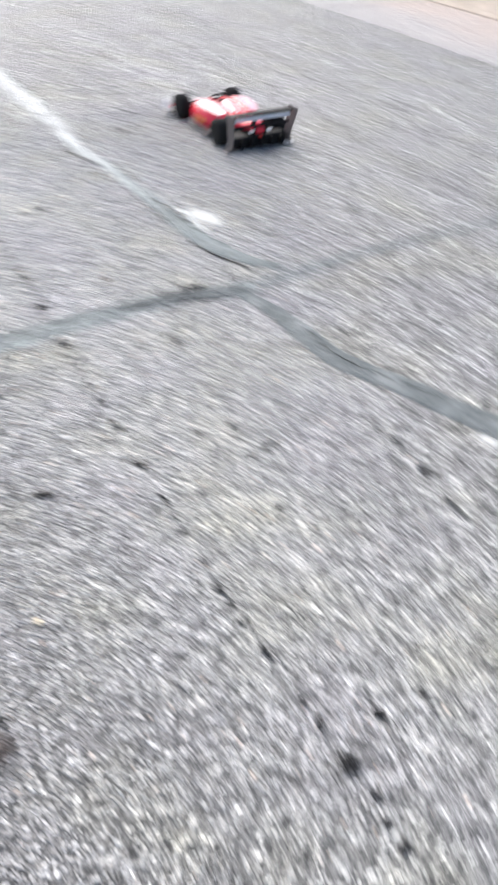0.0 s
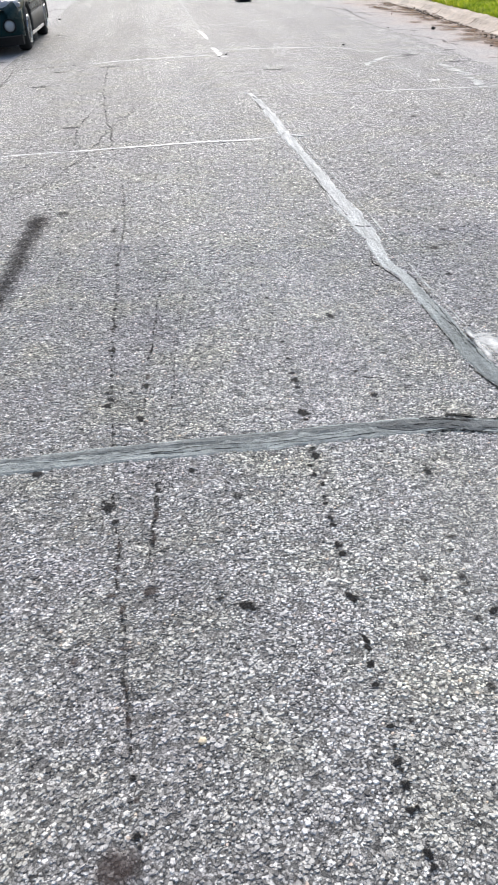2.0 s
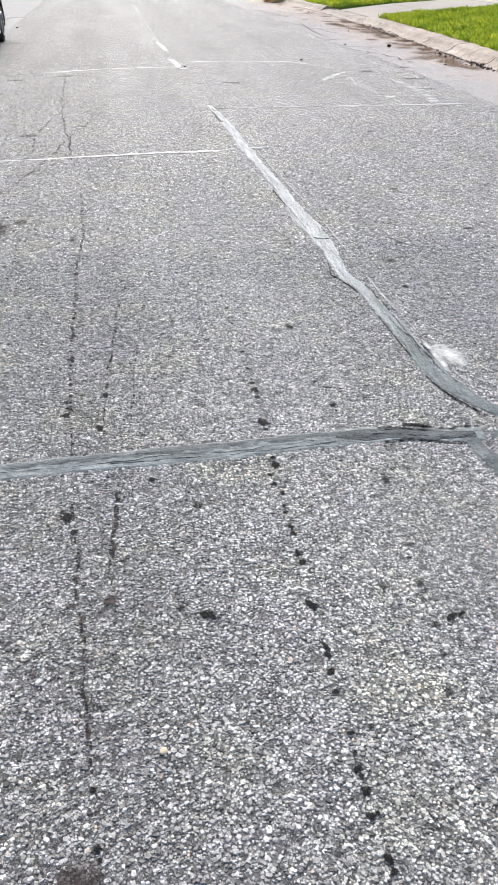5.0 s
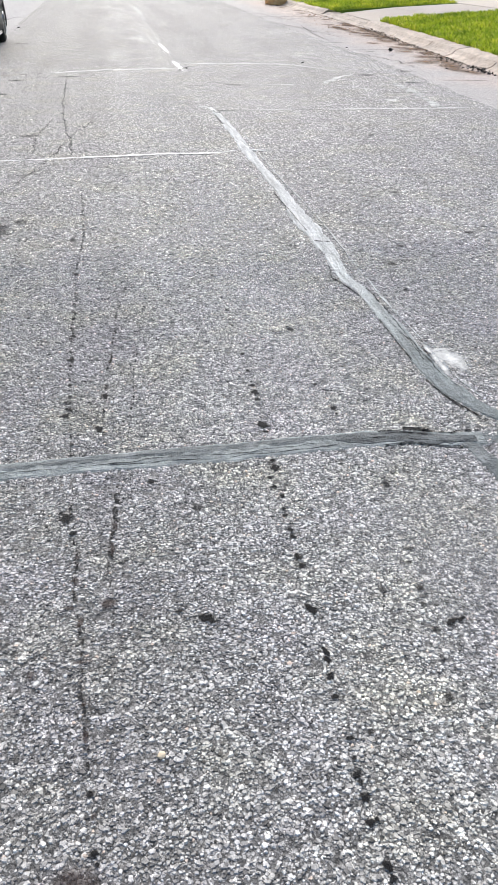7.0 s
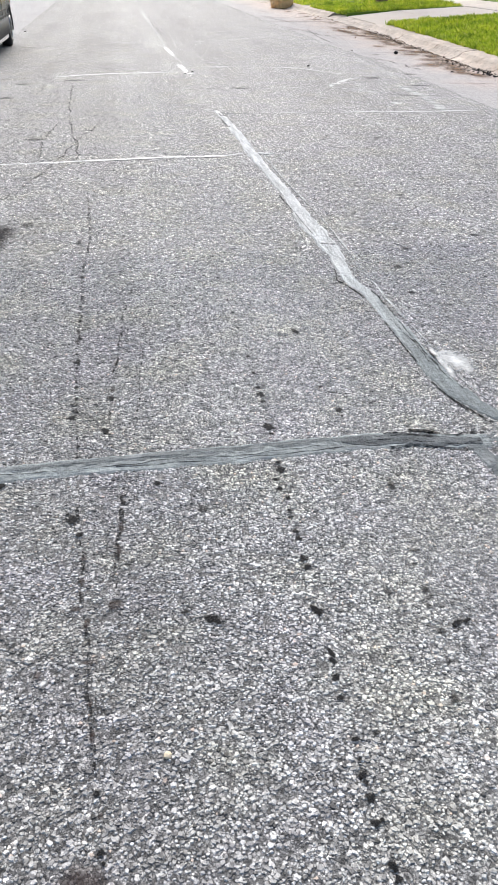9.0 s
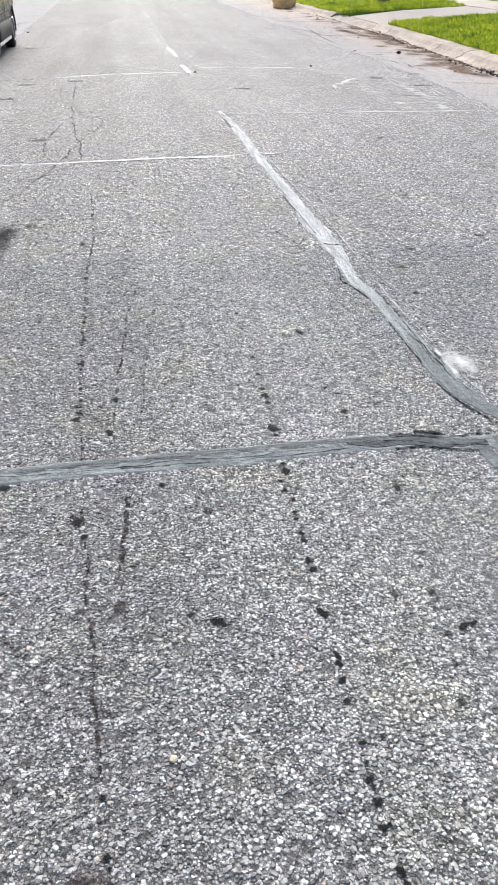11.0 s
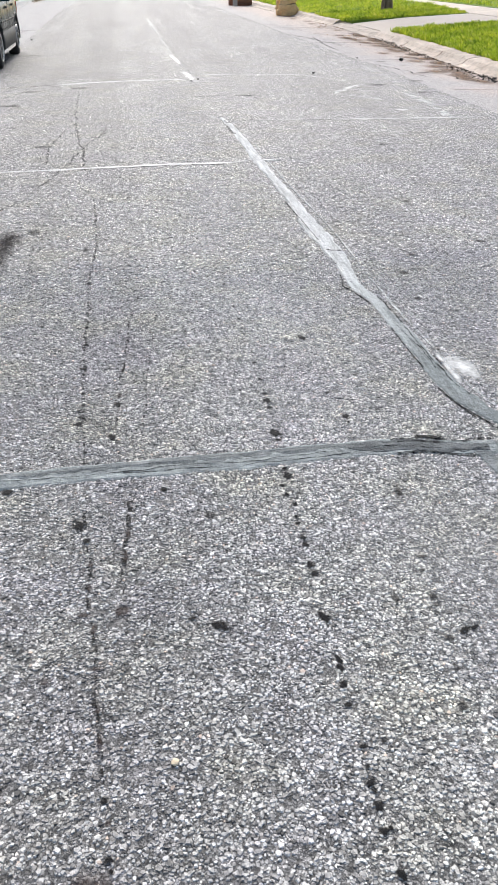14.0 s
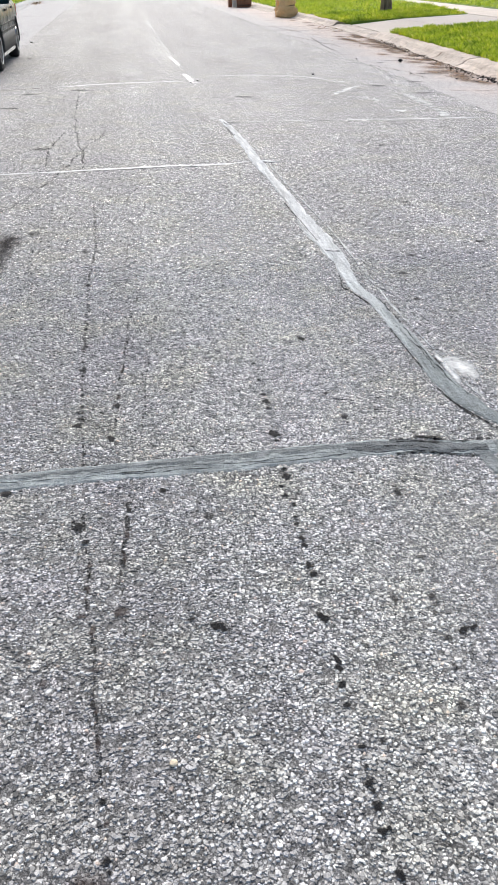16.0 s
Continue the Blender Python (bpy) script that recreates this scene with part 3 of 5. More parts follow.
# ---- lawns ----
def grass_on(name, x0, x1, y0, y1, per_m2, height, label, inside=None, seed=0):
    """Blades of grass over a patch of verge, with tufts."""
    rng = np.random.default_rng(seed)
    n = int((x1 - x0) * (y1 - y0) * per_m2)
    px, py = rng.uniform(x0, x1, n), rng.uniform(y0, y1, n)
    keep = np.array([(inside is None or inside(x, y)) for x, y in zip(px, py)])
    px, py = px[keep], py[keep]
    n = len(px)
    pz = np.array([lawn_z(x) for x in px]) + 0.01
    tuft = np.array([max(0.25, 0.85 + 0.7 * noise.noise((x * 2.2, y * 2.2, 1.5)) + 0.6 * noise.noise((x * 7, y * 7, 4.5))) for x, y in zip(px, py)])
    h = height * rng.uniform(0.6, 1.3, n) * tuft
    ang = rng.uniform(0, 2 * np.pi, n)
    w = rng.uniform(0.004, 0.01, n)
    lx, ly = rng.normal(0, 0.45, n) * h, rng.normal(0, 0.45, n) * h
    v = np.zeros((n, 4, 3))
    dx, dy = np.cos(ang) * w, np.sin(ang) * w
    v[:, 0] = np.stack([px - dx, py - dy, pz - 0.02], 1)
    v[:, 1] = np.stack([px + dx, py + dy, pz - 0.02], 1)
    v[:, 2] = np.stack([px + dx * 0.7 + lx * 0.4, py + dy * 0.7 + ly * 0.4, pz + h * 0.6], 1)
    v[:, 3] = np.stack([px + lx, py + ly, pz + h], 1)
    me = bpy.data.meshes.new(name)
    base = np.arange(n)[:, None] * 4
    tri = np.concatenate([base + np.array([[0, 1, 2]]), base + np.array([[0, 2, 3]])], 1).reshape(-1, 3)
    me.from_pydata(v.reshape(-1, 3).tolist(), [], tri.tolist())
    me.materials.append(GRASS)
    tagged(new(name, me), label, "grass", kind="stuff")


def lawn(name, outline, label):
    tagged(new(name, mesh_of(name, sheet(outline, 0.1, 0.01), SOIL)), label, "lawn", kind="structure")


def back(y):
    return kerb_x(y) + 0.49


lawn("lawn_near", [(back(4), 4), (10.0, 4), (10.0, 20.98), (8.0, 20.92), (back(20.7), 20.68), (back(16), 16), (back(12), 12)], "bright green mown lawn beside the kerb")
lawn("lawn_middle", [(back(24.9), 24.84), (10.0, 24.8), (10.35, 28.86), (6.5, 28.86)], "bright green lawn round a street tree")
lawn("lawn_far", [(6.5, 29.74), (10.4, 29.74), (10.9, 40), (10.9, 75), (6.32, 75), (6.35, 38)], "bright green lawn along the kerb")
lawn("lawn_garden", [(11.35, 4), (17, 4), (17, 21.15), (11.35, 21.15)], "bright green front garden lawn")
lawn("lawn_yard", [(11.35, 25.04), (17, 25.04), (17, 75), (11.7, 75), (11.7, 40), (11.5, 31)], "bright green front garden lawn beyond the sidewalk")
lawn("lawn_west", [(-9.6, 4), (-4.49, 4), (-4.49, 80), (-9.6, 80)], "bright green lawn behind the opposite kerb")
grass_on("grass", 5.9, 9.95, 11.0, 20.95, 1700, 0.085, "short bright green grass blades", lambda x, y: x > back(y) - 0.06 - 0.06 * noise.noise((y * 3.0, 0.4, 0.2)) and (y < 20.65 + 0.1 * (x - 6.4)), 1)
grass_on("grass", 6.4, 10.3, 24.85, 28.84, 1500, 0.08, "short bright green grass blades", lambda x, y: x < 10.0 + 0.1 * (y - 25), 2)
grass_on("grass", 6.35, 10.8, 29.76, 50.0, 360, 0.07, "short bright green grass blades", None, 3)
grass_on("grass", 11.5, 17.0, 25.1, 46.0, 260, 0.08, "short bright green grass blades", None, 4)
grass_on("grass", 11.36, 14.0, 14.0, 21.1, 350, 0.07, "short bright green grass blades", None, 5)
grass_on("grass", -7.6, -4.48, 28.0, 60.0, 220, 0.08, "short bright green grass blades", None, 6)


# ---- tree on the verge ----
def build_tree(x, y):
    rng = random.Random(5)
    z0 = lawn_z(x)
    tree = thing("street_tree", "street tree with furrowed grey-brown trunk on the lawn", "tree", pose(x, y, z0))

    def limb(a, b, r0, r1, bend, steps, sides):
        a, b = Vector(a), Vector(b)
        axis = (b - a).normalized()
        u = axis.orthogonal().normalized()
        v = axis.cross(u)
        rings = []
        for i in range(steps + 1):
            f = i / steps
            c = a.lerp(b, f) + bend * math.sin(f * math.pi)
            r = r0 + (r1 - r0) * f
            rings.append([c + (u * math.cos(2 * math.pi * k / sides) + v * math.sin(2 * math.pi * k / sides)) * r * (1 + 0.12 * noise.noise((k * 1.3, f * 5, r0 * 30))) for k in range(sides)])
        return loft(rings)

    prof = [(-0.1, 0.27), (0.0, 0.225), (0.12, 0.185), (0.4, 0.165), (1.2, 0.155), (2.2, 0.15), (2.8, 0.13)]
    rings = []
    for z, r in prof:
        rings.append([(r * (1 + 0.1 * math.sin(3 * t + 1) * (z < 0.2) + 0.05 * noise.noise((math.cos(t) * 2, math.sin(t) * 2, z))) * math.cos(t), r * (1 + 0.08 * math.sin(5 * t) * (z < 0.2)) * math.sin(t), z) for t in [2 * math.pi * k / 20 for k in range(20)]])
    part("trunk", loft(rings), BARK, tree, smooth=True)
    tips = []
    for k in range(7):
        t = k * 0.9
        tip = (1.9 * math.cos(t) * rng.uniform(0.6, 1.1), 1.9 * math.sin(t) * rng.uniform(0.6, 1.1), 4.2 + rng.uniform(0, 1.8))
        part("limb", limb((0, 0, 2.4 + 0.05 * k), tip, 0.07, 0.02, Vector((0, 0, 0.3)), 6, 8), BARK, tree, smooth=True)
        tips.append(Vector(tip))
    n = 7000
    vs, fs = [], []
    for i in range(n):
        c = rng.choice(tips) + Vector((rng.gauss(0, 0.75), rng.gauss(0, 0.75), rng.gauss(0.25, 0.6)))
        q = Euler((rng.uniform(0, 6), rng.uniform(0, 6), rng.uniform(0, 6))).to_matrix()
        b = len(vs)
        for o in ((0, -0.06, 0), (0.035, 0, 0.01), (0, 0.07, 0), (-0.035, 0, 0.01)):
            vs.append(c + q @ Vector(o))
        fs.append((b, b + 1, b + 2, b + 3))
    me = bpy.data.meshes.new("crown")
    me.from_pydata([tuple(v) for v in vs], [], fs)
    me.materials.append(LEAF_GREEN)
    part("crown", me, None, tree, "crown of small green leaves")


build_tree(8.62, 28.3)


# ---- marks laid on the road: sealed cracks, joints, cracks, spots ----
def seal(name, pts, width, h, mat, label="", rough=0.25, seed=0.0, step=0.03, taper=False, wander=0.0):
    return part(name, ribbon(pts, width, h, step, rough, seed, taper, wander), mat, road, label)


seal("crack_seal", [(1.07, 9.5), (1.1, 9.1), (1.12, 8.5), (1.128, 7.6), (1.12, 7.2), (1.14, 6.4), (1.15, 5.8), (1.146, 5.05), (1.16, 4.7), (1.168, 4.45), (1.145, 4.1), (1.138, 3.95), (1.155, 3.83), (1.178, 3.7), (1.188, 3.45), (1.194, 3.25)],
     (0.045, 0.07, 0.08, 0.087, 0.088, 0.09, 0.1, 0.074, 0.086, 0.08, 0.1, 0.135, 0.11, 0.075, 0.072, 0.075), 0.0052, GRADED_BAND, "pale sealant band along the middle of the street", 0.14, 1.0)
seal("crack_seal", [(1.185, 3.55), (1.194, 3.3), (1.2, 3.05), (1.2, 2.85), (1.212, 2.7), (1.24, 2.58), (1.29, 2.45), (1.38, 2.34)], (0.03, 0.075, 0.092, 0.085, 0.1, 0.1, 0.085, 0.05), 0.0062, GRADED_BAND, "grey sealant band along the middle of the street", 0.14, 3.0)
seal("crack_seal", [(-2.0, 2.27), (-1.2, 2.285), (-0.5, 2.288), (-0.13, 2.3), (0.25, 2.303), (0.65, 2.317), (0.88, 2.314), (1.04, 2.281), (1.2, 2.262)],
     (0.1, 0.1, 0.095, 0.1, 0.104, 0.112, 0.112, 0.114, 0.09), 0.0055, LUMPY_SEAL, "grey sealant band across the street", 0.1, 4.0, 0.015)
seal("seal_layer", [(-2.0, 2.288), (-1.2, 2.302), (-0.5, 2.308), (-0.13, 2.324), (0.25, 2.326), (0.65, 2.342), (0.8, 2.338)], (0.03, 0.036, 0.038, 0.034, 0.042, 0.046, 0.04), 0.0066, SEAL, "smoother dark layer of sealant", 0.3, 24.0, 0.012)
seal("seal_layer", [(0.68, 2.328), (0.8, 2.322), (0.9, 2.312), (1.0, 2.288), (1.08, 2.272), (1.17, 2.262)], (0.03, 0.075, 0.085, 0.08, 0.09, 0.05), 0.0082, FRESH_SEAL, "torn dark layer of sealant", 0.3, 27.0, 0.012)
seal("crack_seal", [(1.15, 2.262), (1.36, 2.27), (1.64, 2.308), (2.2, 2.3), (3.0, 2.28), (4.1, 2.25)], (0.08, 0.045, 0.035, 0.03, 0.03, 0.03), 0.003, SEAL, "thin grey sealant line", 0.2, 6.0)
seal("crack_seal", [(1.13, 2.24), (1.165, 2.1), (1.178, 1.94), (1.187, 1.72), (1.24, 1.58), (1.3, 1.45), (1.35, 1.3), (1.4, 1.16), (1.43, 0.9), (1.42, 0.2), (1.4, -2.0)], (0.06, 0.095, 0.105, 0.105, 0.1, 0.09, 0.085, 0.08, 0.08, 0.08, 0.08), 0.006, SEAL, "grey sealant band", 0.1, 8.0)
# torn dark edges, and fissures along the bands
for k, (pts, w) in enumerate([
    ([(0.84, 2.262), (0.94, 2.262), (1.03, 2.232), (1.12, 2.208)], 0.012), ([(1.09, 5.7), (1.108, 5.2), (1.12, 4.75)], 0.006), ([(1.1, 4.15), (1.085, 4.02), (1.07, 3.93), (1.1, 3.84), (1.14, 3.66)], 0.004),
    ([(1.155, 2.72), (1.168, 2.637), (1.19, 2.544), (1.222, 2.459), (1.26, 2.38)], 0.009), ([(1.15, 3.35), (1.152, 3.1), (1.155, 2.9)], 0.005),
]):
    seal("torn_edge", pts, w, 0.0085, CRACK, rough=0.7, seed=10.0 + k, step=0.012)
for k, (pts, w) in enumerate([
    ([(0.84, 2.352), (0.9, 2.345), (0.98, 2.318), (1.03, 2.3)], 0.014), ([(0.8, 2.325), (0.88, 2.318), (0.95, 2.29), (1.0, 2.27)], 0.01), ([(0.93, 2.362), (0.98, 2.358), (1.03, 2.348)], 0.016), ([(1.0, 2.345), (1.06, 2.325), (1.1, 2.31)], 0.014),
    ([(0.86, 2.335), (0.95, 2.325), (1.0, 2.305)], 0.008), ([(1.02, 2.26), (1.1, 2.25), (1.17, 2.262)], 0.008), ([(1.09, 2.3), (1.13, 2.32), (1.2, 2.31)], 0.01),
    ([(1.2, 1.9), (1.205, 1.7), (1.26, 1.55), (1.34, 1.38)], 0.006), ([(1.12, 4.57), (1.16, 4.545), (1.21, 4.54)], 0.01), ([(1.08, 9.3), (1.11, 9.15), (1.13, 9.1)], 0.03), ([(1.06, 8.95), (1.08, 8.6), (1.09, 8.45)], 0.02),
    ([(1.205, 3.75), (1.215, 3.45), (1.218, 3.2), (1.222, 3.0), (1.23, 2.8), (1.25, 2.65)], 0.006), ([(1.18, 3.4), (1.2, 3.15), (1.205, 2.9)], 0.004),
]):
    seal("torn_ridge", pts, w, 0.0095, TORN, "dark torn ridge in the sealant", 0.8, 200.0 + 3 * k, 0.012, True, 0.012)
for k, pts in enumerate(([(-0.5, 2.28), (-0.3, 2.285), (-0.05, 2.288), (0.1, 2.296), (0.35, 2.29), (0.6, 2.305)], [(-0.1, 2.275), (0.02, 2.268), (0.2, 2.272)], [(0.3, 2.27), (0.45, 2.28), (0.7, 2.287)])):
    seal("fissure", pts, 0.003, 0.0078, FISSURE, "fine dark fissure in the sealant", 0.8, 260.0 + 3 * k, 0.01, True, 0.014)
seal("old_line", [(1.214, 7.95), (1.205, 6.94), (1.228, 5.86), (1.258, 5.1), (1.256, 4.5), (1.248, 3.78), (1.262, 3.32), (1.271, 3.1), (1.273, 2.95), (1.284, 2.785), (1.303, 2.655), (1.32, 2.557)], 0.014, 0.0042, THIN_LINE, "faded pale line beside the sealant", 0.5, 15.0, 0.03, False, 0.006)

PALE = [
    ([(-1.95, 6.94), (-1.05, 7.01), (-0.37, 7.07), (0.35, 7.115), (0.85, 7.12), (1.1, 7.22)], (0.03, 0.03, 0.035, 0.05, 0.06, 0.05)), ([(1.08, 7.24), (1.18, 7.2), (1.32, 7.135)], 0.06),
    ([(1.1, 9.318), (2.35, 9.23), (3.12, 9.18), (4.13, 9.13)], 0.028), ([(1.75, 11.24), (2.42, 11.22)], 0.035),
    ([(2.82, 11.26), (3.07, 10.9), (3.41, 10.52)], 0.03), ([(2.82, 11.27), (3.18, 11.92), (3.5, 12.2)], (0.1, 0.07, 0.03)),
    ([(-0.94, 12.75), (-0.13, 13.05), (1.0, 13.15)], 0.05), ([(1.14, 13.74), (1.9, 13.69), (2.85, 13.45)], 0.04),
    ([(2.8, 13.46), (3.2, 12.75), (3.48, 12.4)], 0.05), ([(-0.14, 18.05), (0.96, 18.4)], 0.06), ([(1.35, 18.1), (2.2, 18.45), (3.3, 19.25)], 0.06),
    ([(4.12, 24.0), (4.14, 16.4), (4.12, 14.4), (4.08, 12.65), (4.12, 11.27)], 0.07), ([(3.74, 11.22), (3.73, 10.17), (3.6, 9.1)], 0.11),
    ([(3.18, 9.8), (3.33, 9.78)], 0.12), ([(1.0, 14.15), (1.04, 13.5), (1.03, 12.95)], 0.075), ([(0.97, 17.1), (1.04, 15.4)], 0.07),
    ([(1.05, 60.0), (1.04, 39.0), (1.0, 18.3), (1.06, 15.4), (1.1, 14.1)], 0.022), ([(1.0, 12.95), (1.17, 12.9)], 0.07), ([(0.98, 30.0), (1.0, 26.0)], 0.1),
    ([(-1.97, 55.0), (-1.98, 29.0), (-1.97, 19.5)], 0.06), ([(0.95, 9.62), (1.15, 9.45)], 0.06),
]
for k, (pts, w) in enumerate(PALE):
    seal("joint_seal", pts, w, 0.0058 if k == 1 else 0.0022, FAINT if k in (12, 19) else CHALK if k in (0, 1, 2, 6, 7, 14, 15, 17) else CHALK_THIN, "pale sealed joint", 0.45, 20.0 + k, 0.06, True, 0.025)

CRACKS = [
    ([(-0.586, 12.3), (-0.556, 10.6), (-0.53, 9.36), (-0.458, 8.36), (-0.403, 7.82), (-0.377, 7.29), (-0.349, 6.95), (-0.325, 6.7)], 0.03), ([(-0.2, 9.13), (-0.245, 8.63), (-0.36, 8.14), (-0.405, 7.87), (-0.525, 7.2), (-0.632, 6.69), (-0.793, 6.08), (-0.9, 5.8), (-1.3, 5.3)], 0.026),
    ([(-0.267, 6.06), (-0.245, 5.26), (-0.236, 4.88), (-0.25, 4.36), (-0.256, 3.77), (-0.25, 3.2), (-0.253, 2.88), (-0.23, 2.36)], 0.018), ([(-0.215, 2.2), (-0.214, 1.97), (-0.197, 1.8), (-0.181, 1.55), (-0.167, 1.29), (-0.155, 1.05)], 0.011),
    ([(0.02, 4.13), (-0.03, 3.8), (-0.062, 3.46), (-0.088, 3.15), (-0.107, 2.84), (-0.13, 2.51)], 0.012), ([(-0.061, 2.234), (-0.077, 2.055), (-0.086, 1.955), (-0.107, 1.73), (-0.112, 1.65)], 0.018),
    ([(-0.73, 8.0), (-0.69, 7.24)], 0.02), ([(-1.7, 9.3), (-1.87, 9.9), (-1.87, 10.8), (-1.86, 11.9), (-1.9, 13.2)], 0.05), ([(-1.94, 17.2), (-0.95, 17.6)], 0.05), ([(-1.93, 12.45), (-1.55, 12.54), (-0.94, 12.74)], 0.035),
    ([(1.46, 11.33), (1.58, 11.28), (1.71, 11.23)], 0.07), ([(0.93, 11.25), (1.34, 11.29)], 0.025), ([(3.47, 10.36), (3.99, 10.28)], 0.03), ([(4.48, 11.4), (5.1, 11.29)], 0.03),
    ([(1.1, 9.28), (1.9, 9.235), (2.5, 9.2)], 0.018), ([(-0.4, 7.03), (0.3, 7.075), (0.85, 7.05)], 0.016), ([(1.05, 7.16), (1.28, 7.11)], 0.02),
    ([(0.72, 2.703), (0.804, 2.676)], 0.006), ([(1.08, 2.5), (1.13, 2.42), (1.08, 2.38)], 0.008), ([(4.7, 21.5), (4.45, 19.0), (4.4, 17.5)], 0.03), ([(4.15, 19.6), (5.8, 19.3)], 0.035), ([(4.2, 24.2), (5.9, 24.0)], 0.04),
    ([(0.065, 3.65), (0.016, 3.08), (-0.015, 2.64), (-0.033, 2.4)], 0.007), ([(-0.62, 9.0), (-0.7, 8.2)], 0.02),
]
for k, (pts, w) in enumerate(CRACKS):
    seal("crack", pts, w * (0.75 if k in (2, 3, 4, 5, 22) else 0.5 if k < 2 else 1), 0.0046 if k in (2, 3, 4, 5, 17, 22) else 0.0026, DOTTED if k in (2, 3, 4, 5, 22) else WORN if k < 2 or k == 6 else CRACK, "dark broken crack", 0.8, 50.0 + k, 0.02, True, 0.022 if k < 2 else 0.012)


def disc_mesh(mat):
    bm = bmesh.new()
    bmesh.ops.create_circle(bm, cap_ends=True, segments=28, radius=1.0)
    return mesh_of("spot", bm, mat)


FADED_DISC = disc_mesh(blob_material("worn_oil_stain", (0.03, 0.028, 0.028), 0.5, 0.85, 1.1, 14.0))
OIL_DISC, STAIN_DISC, WHITE_DISC, BROWN_DISC, DIRT_DISC = (disc_mesh(m) for m in (OIL, OLD_OIL, WHITE_SPILL, BROWN_STAIN, DIRT))


def spot(x, y, rx, ry=None, turn=0.0, mesh=OIL_DISC, name="oil_spot", label="", parent=road):
    spot.count += 1
    ob = part(name, mesh, None, parent, label, pose(x, y, 0.0042 + 0.00001 * spot.count, 0, 0, turn) @ Matrix.Diagonal((rx, ry or rx, 1, 1)))
    return ob


spot.count = 0
MAIN_DRIPS = [(0.446, 2.465, 20, 32), (0.450, 2.416, 8, 8), (0.458, 2.719, 15, 23), (0.459, 2.662, 11, 14), (0.456, 2.777, 13, 10), (0.461, 2.907, 11, 11), (0.465, 3.071, 14, 11), (0.469, 3.176, 7, 7), (0.465, 3.378, 8, 7), (0.464, 3.564, 8, 14), (0.459, 3.736, 9, 9), (0.450, 4.061, 12, 10), (0.717, 3.294, 16, 25), (0.708, 3.328, 8, 7), (0.729, 2.550, 13, 17), (0.729, 2.507, 6, 8), (0.704, 2.749, 9, 9)]
NEAR_DRIPS = [(0.438, 2.181, 17, 20), (0.438, 2.230, 10, 7), (0.409, 2.128, 9, 10), (0.412, 2.072, 12, 12), (0.431, 2.019, 7, 12), (0.423, 1.954, 7, 8), (0.418, 1.919, 10, 8), (0.422, 1.846, 8, 11), (0.422, 1.814, 10, 11), (0.416, 1.722, 12, 14), (0.421, 1.686, 14, 15), (0.403, 1.521, 8, 15), (0.410, 1.507, 11, 16), (0.410, 1.361, 6, 18), (0.405, 1.336, 8, 14), (0.401, 1.282, 10, 12), (0.398, 1.223, 10, 8)]
LOW_DRIPS = [(0.398, 1.109, 10, 7), (0.397, 1.057, 7, 5), (0.391, 1.021, 13, 9), (0.393, 1.001, 8, 8), (0.394, 0.965, 10, 11), (0.388, 0.912, 10, 12), (0.403, 0.917, 5, 7), (0.396, 0.822, 10, 10), (0.133, 1.523, 17, 13), (0.150, 1.509, 11, 14), (0.071, 1.556, 13, 7), (0.031, 2.161, 9, 16), (-0.470, 2.216, 18, 16), (0.750, 1.413, 18, 10), (0.779, 1.419, 12, 6)]
WEST_DRIPS = [(-0.232, 2.005, 22, 23), (-0.209, 1.926, 11, 13), (-0.249, 2.030, 9, 9), (-0.259, 2.637, 21, 13), (-0.255, 2.688, 9, 9), (-0.261, 2.738, 9, 9), (-0.248, 2.882, 9, 10), (-0.257, 3.111, 14, 16), (-0.245, 3.356, 12, 18), (-0.257, 3.333, 10, 13), (-0.253, 3.566, 11, 14), (-0.258, 3.745, 8, 9), (-0.258, 4.176, 12, 18), (-0.227, 2.424, 9, 8), (-0.228, 2.357, 9, 8), (-0.112, 2.771, 15, 23), (-0.136, 2.523, 16, 24), (-0.152, 1.056, 9, 9), (-0.141, 0.929, 9, 10), (-0.137, 0.906, 5, 8)]
OLD_SPOTS = [(-0.107, 2.841, 11, 20), (-0.094, 3.071, 9, 22), (-0.080, 3.270, 8, 18), (-0.064, 3.457, 7, 13), (-0.109, 1.610, 24, 21), (-0.088, 1.941, 10, 28), (-0.096, 1.836, 8, 31), (-0.194, 1.812, 10, 12), (-0.196, 1.716, 7, 23), (-0.181, 1.552, 10, 21), (-0.169, 1.416, 27, 7), (-0.211, 1.608, 17, 9), (-0.292, 1.390, 11, 16), (-0.167, 1.288, 8, 9), (-0.162, 1.195, 8, 23), (-0.143, 1.005, 6, 10)]
FAINT_SPOTS = [(0.161, 1.999, 20, 23), (0.712, 1.547, 12, 13), (0.709, 1.514, 12, 10), (0.700, 1.483, 8, 12), (0.737, 1.712, 16, 8), (0.717, 1.652, 13, 7), (0.773, 2.037, 14, 24), (0.701, 1.391, 13, 13), (0.681, 1.299, 8, 16), (0.656, 1.182, 13, 16), (0.452, 1.118, 10, 8), (0.612, 1.551, 10, 21), (-0.279, 1.081, 8, 9), (-0.293, 4.778, 19, 45)]
for x, y, rx, ry in MAIN_DRIPS + NEAR_DRIPS + LOW_DRIPS + WEST_DRIPS:
    spot(x, y, rx * 0.0015, ry * 0.0015, turn=(x * 997) % 30)
for x, y, rx, ry in OLD_SPOTS:
    spot(x, y, rx * 0.0014, ry * 0.0014, mesh=BROWN_DISC, name="stain", label="dark brown stain")
for x, y, rx, ry in FAINT_SPOTS:
    spot(x, y, rx * 0.0015, ry * 0.0015, mesh=STAIN_DISC, name="stain")
